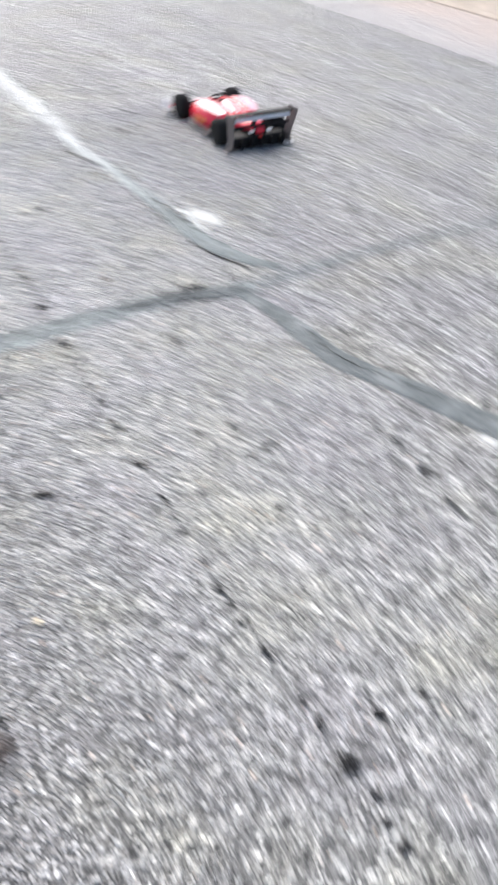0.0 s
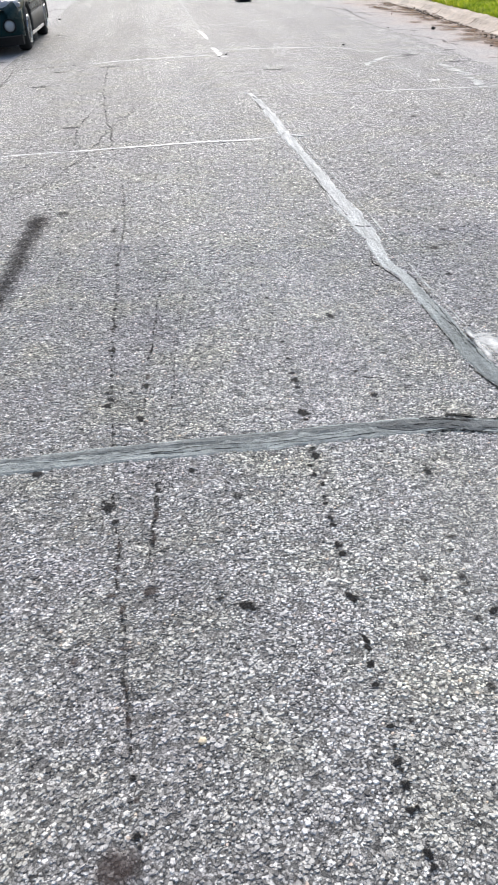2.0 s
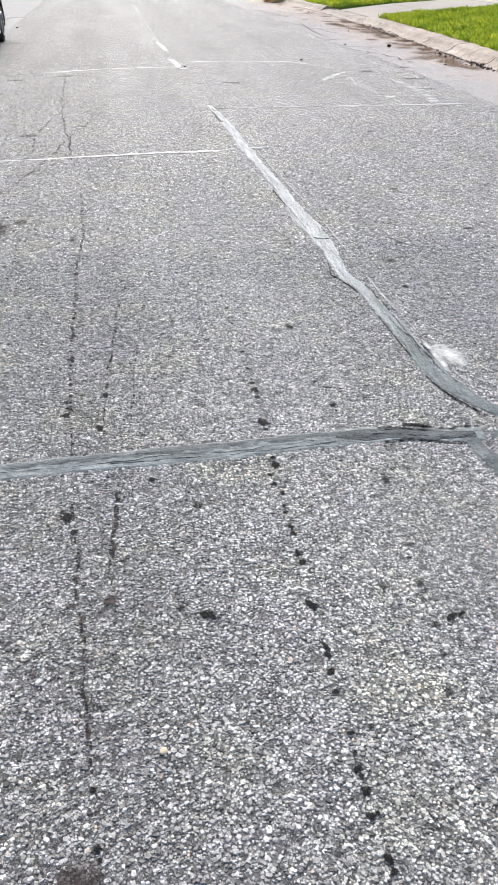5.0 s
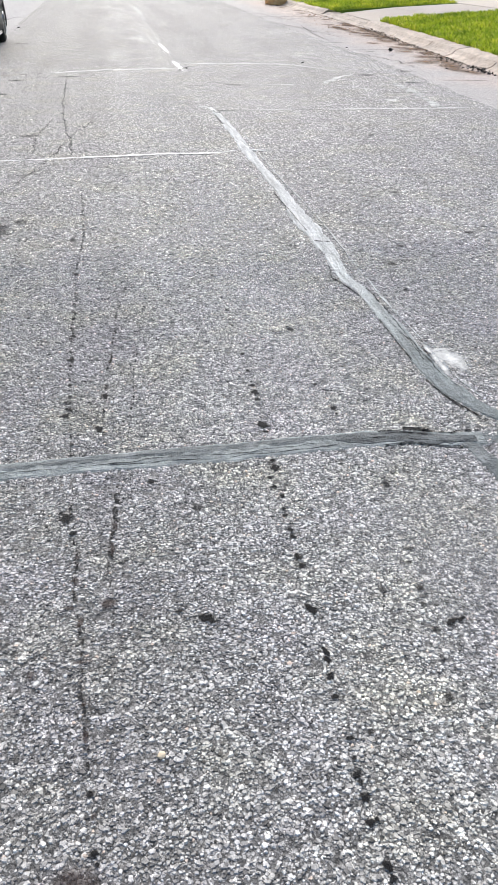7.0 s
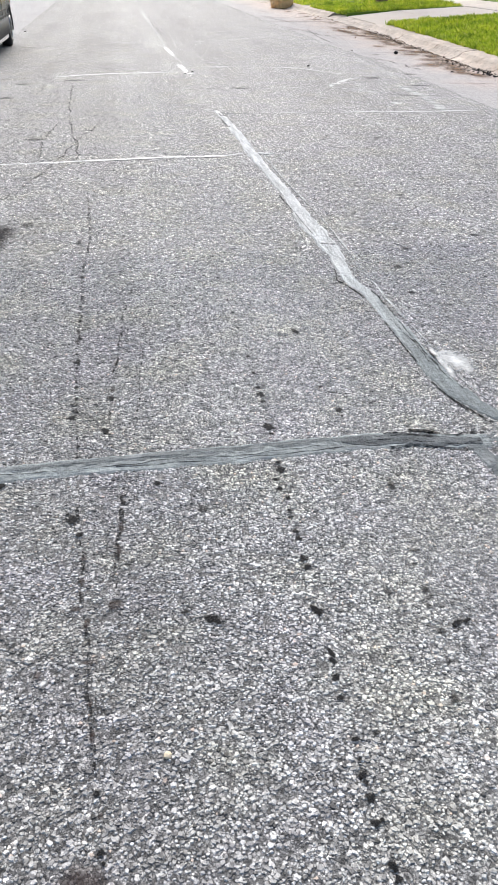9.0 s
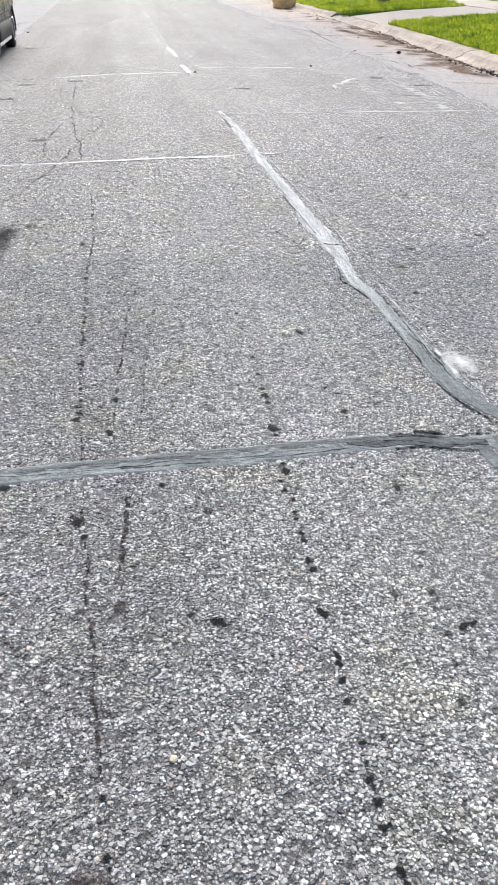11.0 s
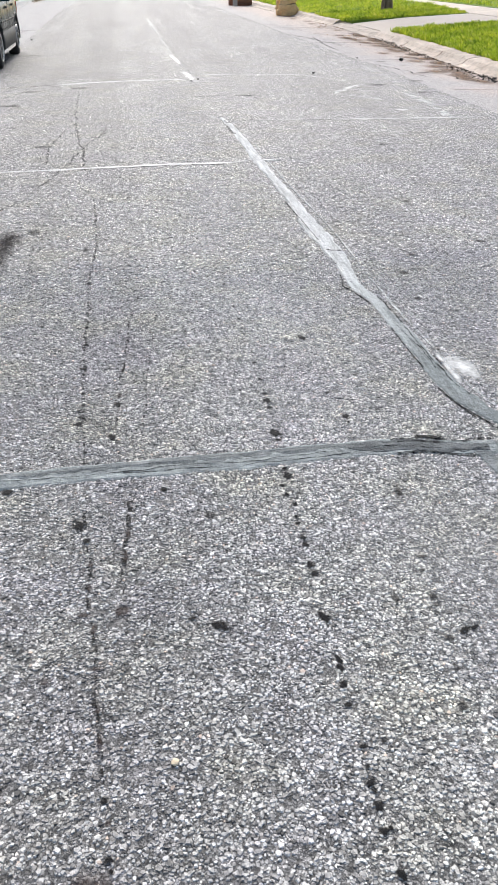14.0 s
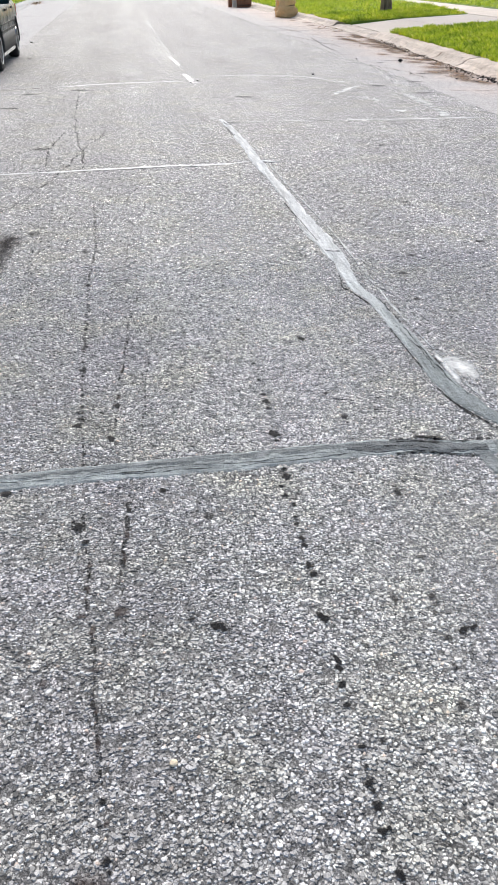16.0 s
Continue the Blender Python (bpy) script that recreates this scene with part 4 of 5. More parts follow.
for x, y, rx, ry in [(0.408, 0.519, 34, 34), (0.521, 0.579, 24, 24), (0.398, 0.796, 14, 14), (0.402, 0.669, 13, 13), (0.404, 0.611, 17, 17), (0.414, 0.447, 14, 14), (0.401, 0.395, 15, 15), (0.402, 0.344, 17, 17), (1.099, 1.27, 23, 23), (1.084, 1.121, 25, 25), (1.061, 0.983, 20, 20), (1.059, 0.937, 17, 17), (0.63, 0.578, 8, 12), (0.624, 0.529, 8, 12), (1.077, 1.336, 15, 15), (1.306, 1.828, 20, 20)]:
    spot(x, y, rx * 0.001, ry * 0.001)
for x, y, r in [(1.45, 4.1, 26), (1.6, 4.4, 24), (1.95, 5.6, 30), (2.4, 7.7, 40), (1.4, 3.7, 20), (2.1, 4.6, 26)]:
    spot(x, y, r * 0.0016, r * 0.0016, turn=(y * 331) % 180, mesh=STAIN_DISC, name="stain")
for x, y, rx, ry, a in [(-0.79, 8.06, 0.16, 0.09, 0), (-0.56, 12.31, 0.22, 0.12, 0), (-1.23, 12.0, 0.2, 0.12, 0), (-1.36, 10.73, 0.22, 0.12, 0), (4.29, 12.4, 0.16, 0.13, 0), (3.63, 12.04, 0.2, 0.16, 0), (4.0, 11.18, 0.26, 0.1, 0), (-0.62, 5.2, 0.06, 0.09, 0), (-0.3, 8.45, 0.08, 0.04, 0)]:
    spot(x, y, rx, ry, a, FADED_DISC, "stain", "faded dark oil stain")
DUST_DISC = disc_mesh(blob_material("pale_dust", (0.52, 0.515, 0.51), 0.2, 0.9, 0.9, 7.0, 0.9))
for x, y, rx, ry in [(0.72, 3.5, 0.5, 1.1), (0.6, 5.2, 0.45, 1.6), (0.5, 9.5, 0.55, 3.2), (0.9, 1.7, 0.45, 0.6), (0.6, 2.6, 0.35, 0.5), (1.75, 3.3, 0.5, 1.2)]:
    part("dust", DUST_DISC, None, road, "pale dusty patch on the asphalt", pose(x, y, 0.0036 + 0.0001 * (x % 3)) @ Matrix.Diagonal((rx * 1.3, ry * 1.3, 1, 1)))
spot(-0.18, 0.87, 0.075, 0.065, 20, BROWN_DISC, "stain", "brown stain")
for x, y, rx, ry, a in ((1.26, 2.9, 0.03, 0.17, -2), (1.262, 2.82, 0.028, 0.12, -2), (1.258, 3.0, 0.022, 0.12, 0), (1.332, 1.134, 0.035, 0.06, 30)):
    spot(x, y, rx, ry, a, WHITE_DISC, "white_spill", "white paint smear along the sealant")
spot(1.32, 2.9, 0.1, 0.2, 8, WHITE_DISC, "white_spill", "white spill beside the sealant")
spot(-0.278, 1.365, 0.016, 0.012, 40, WHITE_DISC, "white_spill", "small white spill")
for x, seed in ((ROAD_E, 61.0), (ROAD_W, 67.0)):
    part("ragged_edge", ribbon([(x, NEAR), (x + 0.05, 4), (x - 0.04, 9), (x + 0.06, 14), (x - 0.02, 20), (x, 40)], 0.3, 0.0025, 0.05, 0.11, seed), ASPHALT, road, "ragged asphalt edge over concrete")
rng = random.Random(17)
for i in range(44):
    y = 12.2 + i * 0.27 + rng.uniform(-0.1, 0.1) if i < 36 else 22.0 + (i - 36) * 1.4
    x = kerb_x(y) - 0.08 - abs(rng.gauss(0.04, 0.16)) - (0.25 if i % 3 == 2 else 0.0)
    spot(x, y, rng.uniform(0.18, 0.36), rng.uniform(0.35, 0.65), rng.uniform(-6, 4), DIRT_DISC, "silt", parent=east_strip)
for x, y, w in ((4.5, 26.2, 0.5), (4.9, 25.4, 0.35), (4.4, 16.9, 0.4), (4.75, 13.4, 0.3), (4.6, 15.2, 0.25), (5.0, 22.3, 0.4), (4.35, 21.3, 0.3), (4.9, 29.0, 0.5), (-2.4, 22.0, 0.5), (-2.7, 25.5, 0.3), (-2.3, 28.0, 0.4), (-2.2, 13.4, 0.3)):
    spot(x, y, w * 0.55, 0.09, 0, FADED_DISC, "stain", "faded dark stain", parent=east_strip if x > 0 else west_strip)
for k, pts in enumerate(([(4.3, 22.5), (4.45, 21.0), (4.6, 19.8), (4.85, 18.0)], [(4.15, 26.5), (4.5, 26.0), (5.7, 25.8)], [(4.5, 26.0), (4.7, 24.3), (4.9, 23.4)], [(4.2, 15.3), (4.5, 14.1), (4.7, 12.9)], [(-2.0, 20.0), (-2.6, 22.5), (-2.4, 25.0)], [(-3.3, 20.1), (-2.0, 20.4), (-1.0, 20.6)])):
    part("crack", ribbon(pts, 0.03, 0.0014, 0.05, 0.9, 120.0 + k, True, 0.12), CRACK, east_strip if pts[0][0] > 0 else west_strip, "dark broken crack")
FILM_DISC = disc_mesh(blob_material("old_oil_film", (0.026, 0.022, 0.022), 0.58, 0.95, 0.9, 15.0, 0.6, 95.0, 1.0))
for x, y, rx, ry in [(-0.765, 5.08, 0.11, 0.2), (-0.775, 4.92, 0.09, 0.28), (-0.79, 4.62, 0.085, 0.3), (-0.8, 4.3, 0.08, 0.32), (-0.815, 3.98, 0.075, 0.3), (-0.825, 3.72, 0.06, 0.24)]:
    spot(x, y, rx * 1.35, ry * 1.3, 0, FILM_DISC, "stain", "long dark oil stain")


# ---- loose stones of the asphalt surface, close to the camera ----
def build_aggregate():
    """Stones packed side by side near the camera, and single proud ones further up the street."""
    rng = np.random.default_rng(11)
    pitch = 0.0075
    gx, gy = np.meshgrid(np.arange(-1.2, 2.4, pitch), np.arange(0.32, 4.6, pitch * 0.866))
    gx = gx + (np.arange(gx.shape[0]) % 2)[:, None] * pitch / 2
    x, y = gx.ravel(), gy.ravel()
    x, y = x + rng.normal(0, pitch * 0.27, x.size), y + rng.normal(0, pitch * 0.27, y.size)
    d = 0.9 * np.minimum(np.minimum(x + 0.45 + 0.17 * y, 0.36 * y + 0.75 - x), np.minimum(4.5 - y, y - 0.3))
    keep = rng.uniform(0, 1, x.size) < np.clip(d, 0, 1) ** 0.6
    # plucked places, two or three stones wide
    cell = rng.uniform(0, 1, (260, 140))
    keep &= cell[(y / 0.019).astype(int) % 260, ((x + 2.0) / 0.026).astype(int) % 140] > 0.07
    x, y = x[keep], y[keep]
    r = np.clip(rng.lognormal(np.log(0.0044), 0.32, x.size), 0.002, 0.0085)
    large = rng.uniform(0, 1, x.size) < 0.012
    r[large] = rng.uniform(0.0065, 0.0095, large.sum())
    m = 16000
    fy = 3.6 + 4.6 * rng.beta(1.0, 1.6, m)
    x = np.concatenate([x, 0.4 + 0.02 * fy + rng.uniform(-0.5, 0.5, m) * (1.4 + 0.6 * fy)])
    y, r = np.concatenate([y, fy]), np.concatenate([r, rng.uniform(0.004, 0.009, m)])
    n, k = x.size, 5
    a = rng.uniform(0, 6.28, n)[:, None] + np.arange(k)[None] * (2 * np.pi / k) + rng.normal(0, 0.22, (n, k))
    rad = r[:, None] * rng.uniform(0.8, 1.2, (n, k))
    asp = rng.uniform(0.6, 1.0, n)[:, None]
    tilt = rng.uniform(0, 6.28, n)[:, None]
    ux, uy = rad * np.cos(a), rad * np.sin(a) * asp
    bx, by = ux * np.cos(tilt) - uy * np.sin(tilt), ux * np.sin(tilt) + uy * np.cos(tilt)
    h = np.clip(r * rng.uniform(0.35, 0.8, n), 0.0009, 0.0034)[:, None]
    v = np.zeros((n, 2 * k, 3))
    v[:, :k, 0], v[:, :k, 1], v[:, :k, 2] = x[:, None] + bx, y[:, None] + by, -0.0005
    sx, sy = rng.normal(0, 0.1, n)[:, None] * r[:, None], rng.normal(0, 0.1, n)[:, None] * r[:, None]
    v[:, k:, 0], v[:, k:, 1] = x[:, None] + bx * 0.74 + sx, y[:, None] + by * 0.74 + sy
    v[:, k:, 2] = h * rng.uniform(0.65, 1.1, (n, k))
    base = (np.arange(n) * 2 * k)[:, None, None]
    i = np.arange(k)
    j = (i + 1) % k
    quads = np.stack([i, j, j + k, i + k], 1)[None] + base
    tops = (np.arange(k, 2 * k)[None] + base[:, 0]).tolist()
    me = bpy.data.meshes.new("gravel")
    me.from_pydata(v.reshape(-1, 3).tolist(), [], quads.reshape(-1, 4).tolist() + tops)
    me.materials.append(STONE)
    tagged(new("gravel", me), "pale and dark aggregate stones set in the asphalt", "gravel", kind="stuff")


build_aggregate()


def pebble(name, x, y, r, mat, label, category, squash=0.6, z=0.0):
    bm = bmesh.new()
    bmesh.ops.create_icosphere(bm, subdivisions=2, radius=r)
    for v in bm.verts:
        v.co *= 1 + 0.3 * noise.noise(v.co * (1.6 / r) + Vector((x * 7, y * 3, 0)))
        v.co.z *= squash
    low = min(v.co.z for v in bm.verts)
    ob = new(name, mesh_of(name, bm, mat))
    ob.location = (x, y, z - low)
    return tagged(ob, label, category)


TAN = plain("tan_pebble", (0.8, 0.66, 0.46), 0.7, grain=150)
pebble("pebble", -0.003, 1.128, 0.009, TAN, "small tan pebble lying on asphalt", "pebble", 0.5)
pebble("dirt_clod", 4.99, 15.28, 0.04, BLACK_DEBRIS, "dark clod of dirt on the concrete", "clod", 0.7)
pebble("pebble", 1.14, 13.1, 0.018, BLACK_DEBRIS, "dark pebble on the street", "pebble", 0.5)
pebble("pebble", 1.02, 12.9, 0.015, BLACK_DEBRIS, "dark pebble on the street", "pebble", 0.5)
pebble("pebble", 3.02, 13.6, 0.022, BLACK_DEBRIS, "dark pebble on the street", "pebble", 0.5)
pebble("pebble", 4.35, 15.9, 0.02, BLACK_DEBRIS, "dark pebble on the street", "pebble", 0.5)
pebble("pebble", -1.98, 21.19, 0.03, BLACK_DEBRIS, "dark pebble on the street", "pebble", 0.5)
pebble("pebble", 5.02, 12.6, 0.02, BLACK_DEBRIS, "dark pebble on the street", "pebble", 0.5)


def build_litter(name, label, spots, per, mat, size, seed):
    """Fallen bits heaped along the gutter."""
    rng = random.Random(seed)
    vs, fs = [], []
    for cx, cy, sx, sy, top in spots:
        for i in range(int(per * sx * sy * 40)):
            c = Vector((rng.gauss(cx, sx), rng.gauss(cy, sy), rng.uniform(0.004, top)))
            if c.x > kerb_x(c.y) - 0.03:
                c.x = kerb_x(c.y) - 0.03 - rng.uniform(0.0, 0.12)
            q = Euler((rng.gauss(0, 0.6), rng.gauss(0, 0.6), rng.uniform(0, 6.28))).to_matrix()
            s = size * rng.uniform(0.5, 1.5)
            b = len(vs)
            for o in ((0, -1, 0), (0.45, -0.2, 0.14), (0.3, 0.6, 0.1), (0, 1, 0.25), (-0.4, 0.3, 0.16), (-0.45, -0.4, 0.1)):
                vs.append(tuple(c + q @ (Vector(o) * s)))
            fs += [(b, b + 1, b + 2, b + 3), (b, b + 3, b + 4, b + 5)]
    me = bpy.data.meshes.new(name)
    me.from_pydata(vs, [], fs)
    me.materials.append(mat)
    tagged(new(name, me), label, "litter", kind="stuff")


build_litter("dry_leaves", "dry brown leaves and twigs in the gutter", [(5.95, 19.0, 0.12, 0.9, 0.06), (5.88, 17.6, 0.08, 0.5, 0.06), (5.6, 15.0, 0.12, 1.2, 0.02), (5.7, 20.5, 0.3, 1.2, 0.015), (6.0, 24.5, 0.2, 1.0, 0.02)], 8, LEAF, 0.018, 3)
build_litter("black_litter", "black broken leaves and bark in the gutter", [(5.48, 12.35, 0.15, 0.26, 0.04)], 70, BLACK_DEBRIS, 0.022, 6)
build_litter("leaf_mould", "dark brown leaf mould heaped against the kerb", [(5.92, 19.0, 0.09, 0.7, 0.06), (5.83, 17.6, 0.08, 0.5, 0.05), (5.66, 16.0, 0.08, 0.5, 0.03), (5.5, 13.6, 0.1, 0.6, 0.025)], 75, DARK_LITTER, 0.016, 4)
build_litter("dark_litter", "dark leaf litter against the opposite kerb", [(-3.85, 47.0, 0.15, 1.5, 0.06)], 5, LEAF, 0.06, 5)


# ---- parked station wagon ----
def build_wagon(at):
    car = thing("station_wagon", "dark teal station wagon with grey lower cladding parked at the kerb", "car", at)
    AX, R = 1.33, 0.315

    def arch(y, base):
        z = base
        for a in (-AX, AX):
            d = abs(y - a)
            if d < 0.385:
                z = max(z, R + math.sqrt(0.385 ** 2 - d * d) - 0.02)
        return z

    ys = sorted({round(v, 3) for v in list(np.linspace(-2.2, 2.3, 24)) + [a + o for a in (-AX, AX) for o in (-0.386, -0.38, -0.33, -0.25, -0.13, 0, 0.13, 0.25, 0.33, 0.38, 0.386)]})

    def half(y):
        """Half width of the body along its length: rounded nose and tail."""
        return float(np.interp(y, (-2.24, -2.15, -1.95, -1.5, -0.5, 0.8, 1.8, 2.2, 2.32), (0.60, 0.72, 0.80, 0.845, 0.855, 0.855, 0.84, 0.79, 0.7)))

    def deck(y):
        """Height of bonnet, belt and tail."""
        return float(np.interp(y, (-2.24, -2.15, -1.9, -1.0, -0.8, 0.5, 2.0, 2.25, 2.32), (0.62, 0.72, 0.80, 0.93, 0.96, 0.97, 0.98, 0.95, 0.9)))

    rings = []
    for y in ys:
        w, d, b = half(y), deck(y), arch(y, 0.5)
        b = min(b, d - 0.12)
        ring = [(-w, b), (-w * 1.005, (b + d) / 2), (-w * 0.985, d - 0.09), (-w * 0.94, d - 0.03), (-w * 0.6, d + 0.012), (0, d + 0.02)]
        rings.append([(x, y, z) for x, z in ring] + [(-x, y, z) for x, z in reversed(ring[:-1])])
    body = part("body", loft(rings, False, False), TEAL, car, smooth=True)
    # lower cladding, a little proud, each side
    for s in (-1, 1):
        rr = []
        for y in ys:
            if -1.72 <= y <= 1.95:
                w, b = half(y) + 0.012, arch(y, 0.235)
                top = max(0.52, b + 0.05)
                rr.append([(s * w * 0.94, y, b), (s * (w + 0.002), y, b + 0.02), (s * (w + 0.008), y, (b + top) / 2), (s * w, y, top), (s * w * 0.97, y, top)])
        part("cladding", loft(rr, False, False), SILVER, car, "grey lower cladding", smooth=True)
        part("sill", box(0.05, 1.75, 0.09, 0.015, (s * 0.82, 0, 0.225)), CHROME, car, "bright sill strip")
        for z in (0.56, 0.66):
            part("side_moulding", box(0.018, 2.0, 0.028, 0.006, (s * 0.862, 0.05, z)), SILVER, car, "bright side moulding")
        part("door_seam", box(0.004, 0.012, 0.62, 0, (s * 0.863, 0.12, 0.67)), BLACK_PLASTIC, car)
        part("door_seam", box(0.004, 0.012, 0.62, 0, (s * 0.863, -0.9, 0.67)), BLACK_PLASTIC, car)
        part("door_handle", box(0.03, 0.16, 0.035, 0.01, (s * 0.865, -0.1, 0.86)), BLACK_PLASTIC, car)
        part("door_handle", box(0.03, 0.16, 0.035, 0.01, (s * 0.865, 0.85, 0.87)), BLACK_PLASTIC, car)
        mirror = part("mirror", box(0.16, 0.11, 0.11, 0.03, (s * 0.94, -0.72, 1.02)), TEAL, car)
        part("mirror_glass", box(0.12, 0.008, 0.08, 0.002, (s * 0.95, -0.66, 1.02)), CHROME, mirror)
    part("floor_pan", box(1.42, 4.1, 0.4, 0.05, (0, 0, 0.35)), BLACK_PLASTIC, car)
    # bumpers
    def bumper(sign, name):
        rr = []
        for x in np.linspace(-0.83, 0.83, 25):
            f = abs(x) / 0.83
            y = 2.28 - 0.34 * f ** 4 - 0.05 * f * f
            rr.append([(x, sign * (y - 0.32), 0.24), (x, sign * (y - 0.05), 0.24), (x, sign * y, 0.29), (x, sign * (y + 0.015), 0.42), (x, sign * (y - 0.005), 0.56), (x, sign * (y - 0.06), 0.62), (x, sign * (y - 0.32), 0.62)])
        b = part(name, loft(rr), TEAL, car, smooth=True)
        lip = []
        for x in np.linspace(-0.8, 0.8, 21):
            f = abs(x) / 0.83
            y = 2.27 - 0.34 * f ** 4 - 0.05 * f * f
            lip.append([(x, sign * (y - 0.2), 0.13), (x, sign * (y - 0.05), 0.13), (x, sign * (y + 0.004), 0.285), (x, sign * (y - 0.2), 0.285)])
        part("lower_lip", loft(lip), BLACK_PLASTIC, b, "black lower lip")
        strip = []
        for x in np.linspace(-0.78, 0.78, 21):
            f = abs(x) / 0.83
            y = 2.285 - 0.34 * f ** 4 - 0.05 * f * f
            strip.append([(x, sign * (y - 0.03), 0.262), (x, sign * (y + 0.006), 0.262), (x, sign * (y + 0.006), 0.276), (x, sign * (y - 0.03), 0.276)])
        part("trim_strip", loft(strip), SILVER, b, "thin grey trim strip")
        return b

    front = bumper(-1, "front_bumper")
    bumper(1, "rear_bumper")
    for s in (-1, 1):
        bezel = lathe([(0.0, 0.1), (0.035, 0.1), (0.04, 0.085), (0.01, 0.083)], "X", 32)
        turn = Matrix.Translation((s * 0.66, -2.165, 0.42)) @ Matrix.Rotation(radians(-90 + s * 14), 4, "Z")
        fog = part("fog_lamp", bezel, BLACK_PLASTIC, front, "round fog lamp with black bezel", at=turn, smooth=True)
        lens = lathe([(0.012, 0.085), (0.03, 0.075), (0.045, 0.05), (0.05, 0.02), (0.051, 0.004)], "X", 32)
        part("lens", lens, LENS, fog, "clear ribbed lens", smooth=True)
        lamp = []
        for x in np.linspace(0.38, 0.8, 9):
            y = -2.2 + 0.3 * max(0, (x - 0.38) / 0.42) ** 2
            lamp.append([(s * x, y - 0.02, 0.63), (s * x, y - 0.035, 0.68), (s * x, y + 0.02, 0.76), (s * x, y + 0.12, 0.76), (s * x, y + 0.12, 0.63)])
        head = part("headlight", loft(lamp), LENS, car, "clear headlight", smooth=True)
        part("indicator", box(0.1, 0.05, 0.06, 0.015, (s * 0.79, -1.93, 0.69)), LENS, head, "clear indicator")
        part("tail_light", box(0.16, 0.06, 0.22, 0.02, (s * 0.72, 2.27, 0.78)), RED_LENS, car, "red tail light")
    grille = part("grille", box(0.74, 0.05, 0.12, 0.02, (0, -2.21, 0.7)), BLACK_PLASTIC, car)
    for z in (0.67, 0.7, 0.73):
        part("grille_bar", box(0.7, 0.012, 0.012, 0.003, (0, -2.24, z)), CHROME, grille)
    part("intake", box(0.8, 0.03, 0.1, 0.02, (0, -2.285, 0.36)), BLACK_PLASTIC, front)
    plate = part("number_plate", box(0.31, 0.012, 0.155, 0.004, (0, -2.305, 0.47)), PLATE, front, "pale plate")
    part("plate_bar", box(0.22, 0.004, 0.05, 0, (0, -2.3135, 0.47)), TEAL, plate)
    # glasshouse
    rr = []
    for y, w, top in ((-0.95, 0.74, 0.97), (-0.35, 0.66, 1.38), (-0.1, 0.63, 1.46), (1.0, 0.63, 1.48), (1.7, 0.62, 1.45), (2.2, 0.68, 1.0)):
        rr.append([(-0.78, y, 0.955), (-(w + 0.78) / 2, y, (top + 0.955) / 2), (-w, y, top - 0.02), (-w * 0.6, y, top + 0.015), (w * 0.6, y, top + 0.015), (w, y, top - 0.02), ((w + 0.78) / 2, y, (top + 0.955) / 2), (0.78, y, 0.955)])
    part("window_glass", loft(rr), DARK_GLASS, car, "dark window glass", smooth=True)
    roof = []
    for y, w, z in ((-0.2, 0.64, 1.45), (0.0, 0.64, 1.475), (1.0, 0.64, 1.495), (1.7, 0.63, 1.465), (1.82, 0.62, 1.43)):
        roof.append([(-w, y, z - 0.05), (-w * 0.95, y, z), (0, y, z + 0.025), (w * 0.95, y, z), (w, y, z - 0.05)])
    part("roof", loft(roof, False, False), TEAL, car, smooth=True)
    for s in (-1, 1):
        for y0, z0, y1, z1 in ((-0.93, 0.97, -0.22, 1.43), (0.12, 0.97, 0.14, 1.45), (1.1, 0.97, 1.12, 1.46), (2.2, 0.98, 1.78, 1.43)):
            a, b = Vector((s * 0.785, y0, z0)), Vector((s * 0.645, y1, z1))
            m = [[p + Vector((o, q, 0)) for o, q in ((-0.012, -0.035), (0.012, -0.035), (0.012, 0.035), (-0.012, 0.035))] for p in (a, b)]
            part("pillar", loft(m), TEAL, car)
        part("roof_rail", box(0.04, 1.7, 0.035, 0.012, (s * 0.55, 0.85, 1.53)), BLACK_PLASTIC, car)
    # wheels
    tyre = mesh_of("tyre", lathe([(-0.095, 0.2), (-0.1, 0.26), (-0.088, 0.3), (-0.06, 0.314), (0.06, 0.314), (0.088, 0.3), (0.1, 0.26), (0.095, 0.2)], "X", 40), RUBBER, True)
    bm = lathe([(-0.08, 0.206), (0.095, 0.21), (0.106, 0.204), (0.098, 0.186), (0.05, 0.18), (0.035, 0.06), (0.035, 0.02)], "X", 40)
    for k in range(5):
        t = 2 * math.pi * k / 5
        sp = box(0.03, 0.055, 0.16, 0.01, (0.08, 0, 0.105))
        sp.transform(Matrix.Rotation(t, 4, "X"))
        tmp = bpy.data.meshes.new("spoke")
        sp.to_mesh(tmp)
        sp.free()
        bm.from_mesh(tmp)
    lathe([(0.04, 0.05), (0.075, 0.045), (0.08, 0.02)], "X", 20, bm)
    rim = mesh_of("rim", bm, RIM)
    for s in (-1, 1):
        for y in (-AX, AX):
            wheel = part("wheel", tyre, None, car, "black tyre on alloy rim", pose(s * 0.752, y, R, 0, 0, 0 if s > 0 else 180))
            part("rim", rim, None, wheel, "five-spoke alloy rim")
        part("mud_flap", box(0.17, 0.012, 0.2, 0.004, (s * 0.74, -0.98, 0.28)), BLACK_PLASTIC, car)
    return car


build_wagon(pose(-2.765, 16.42, 0.0))


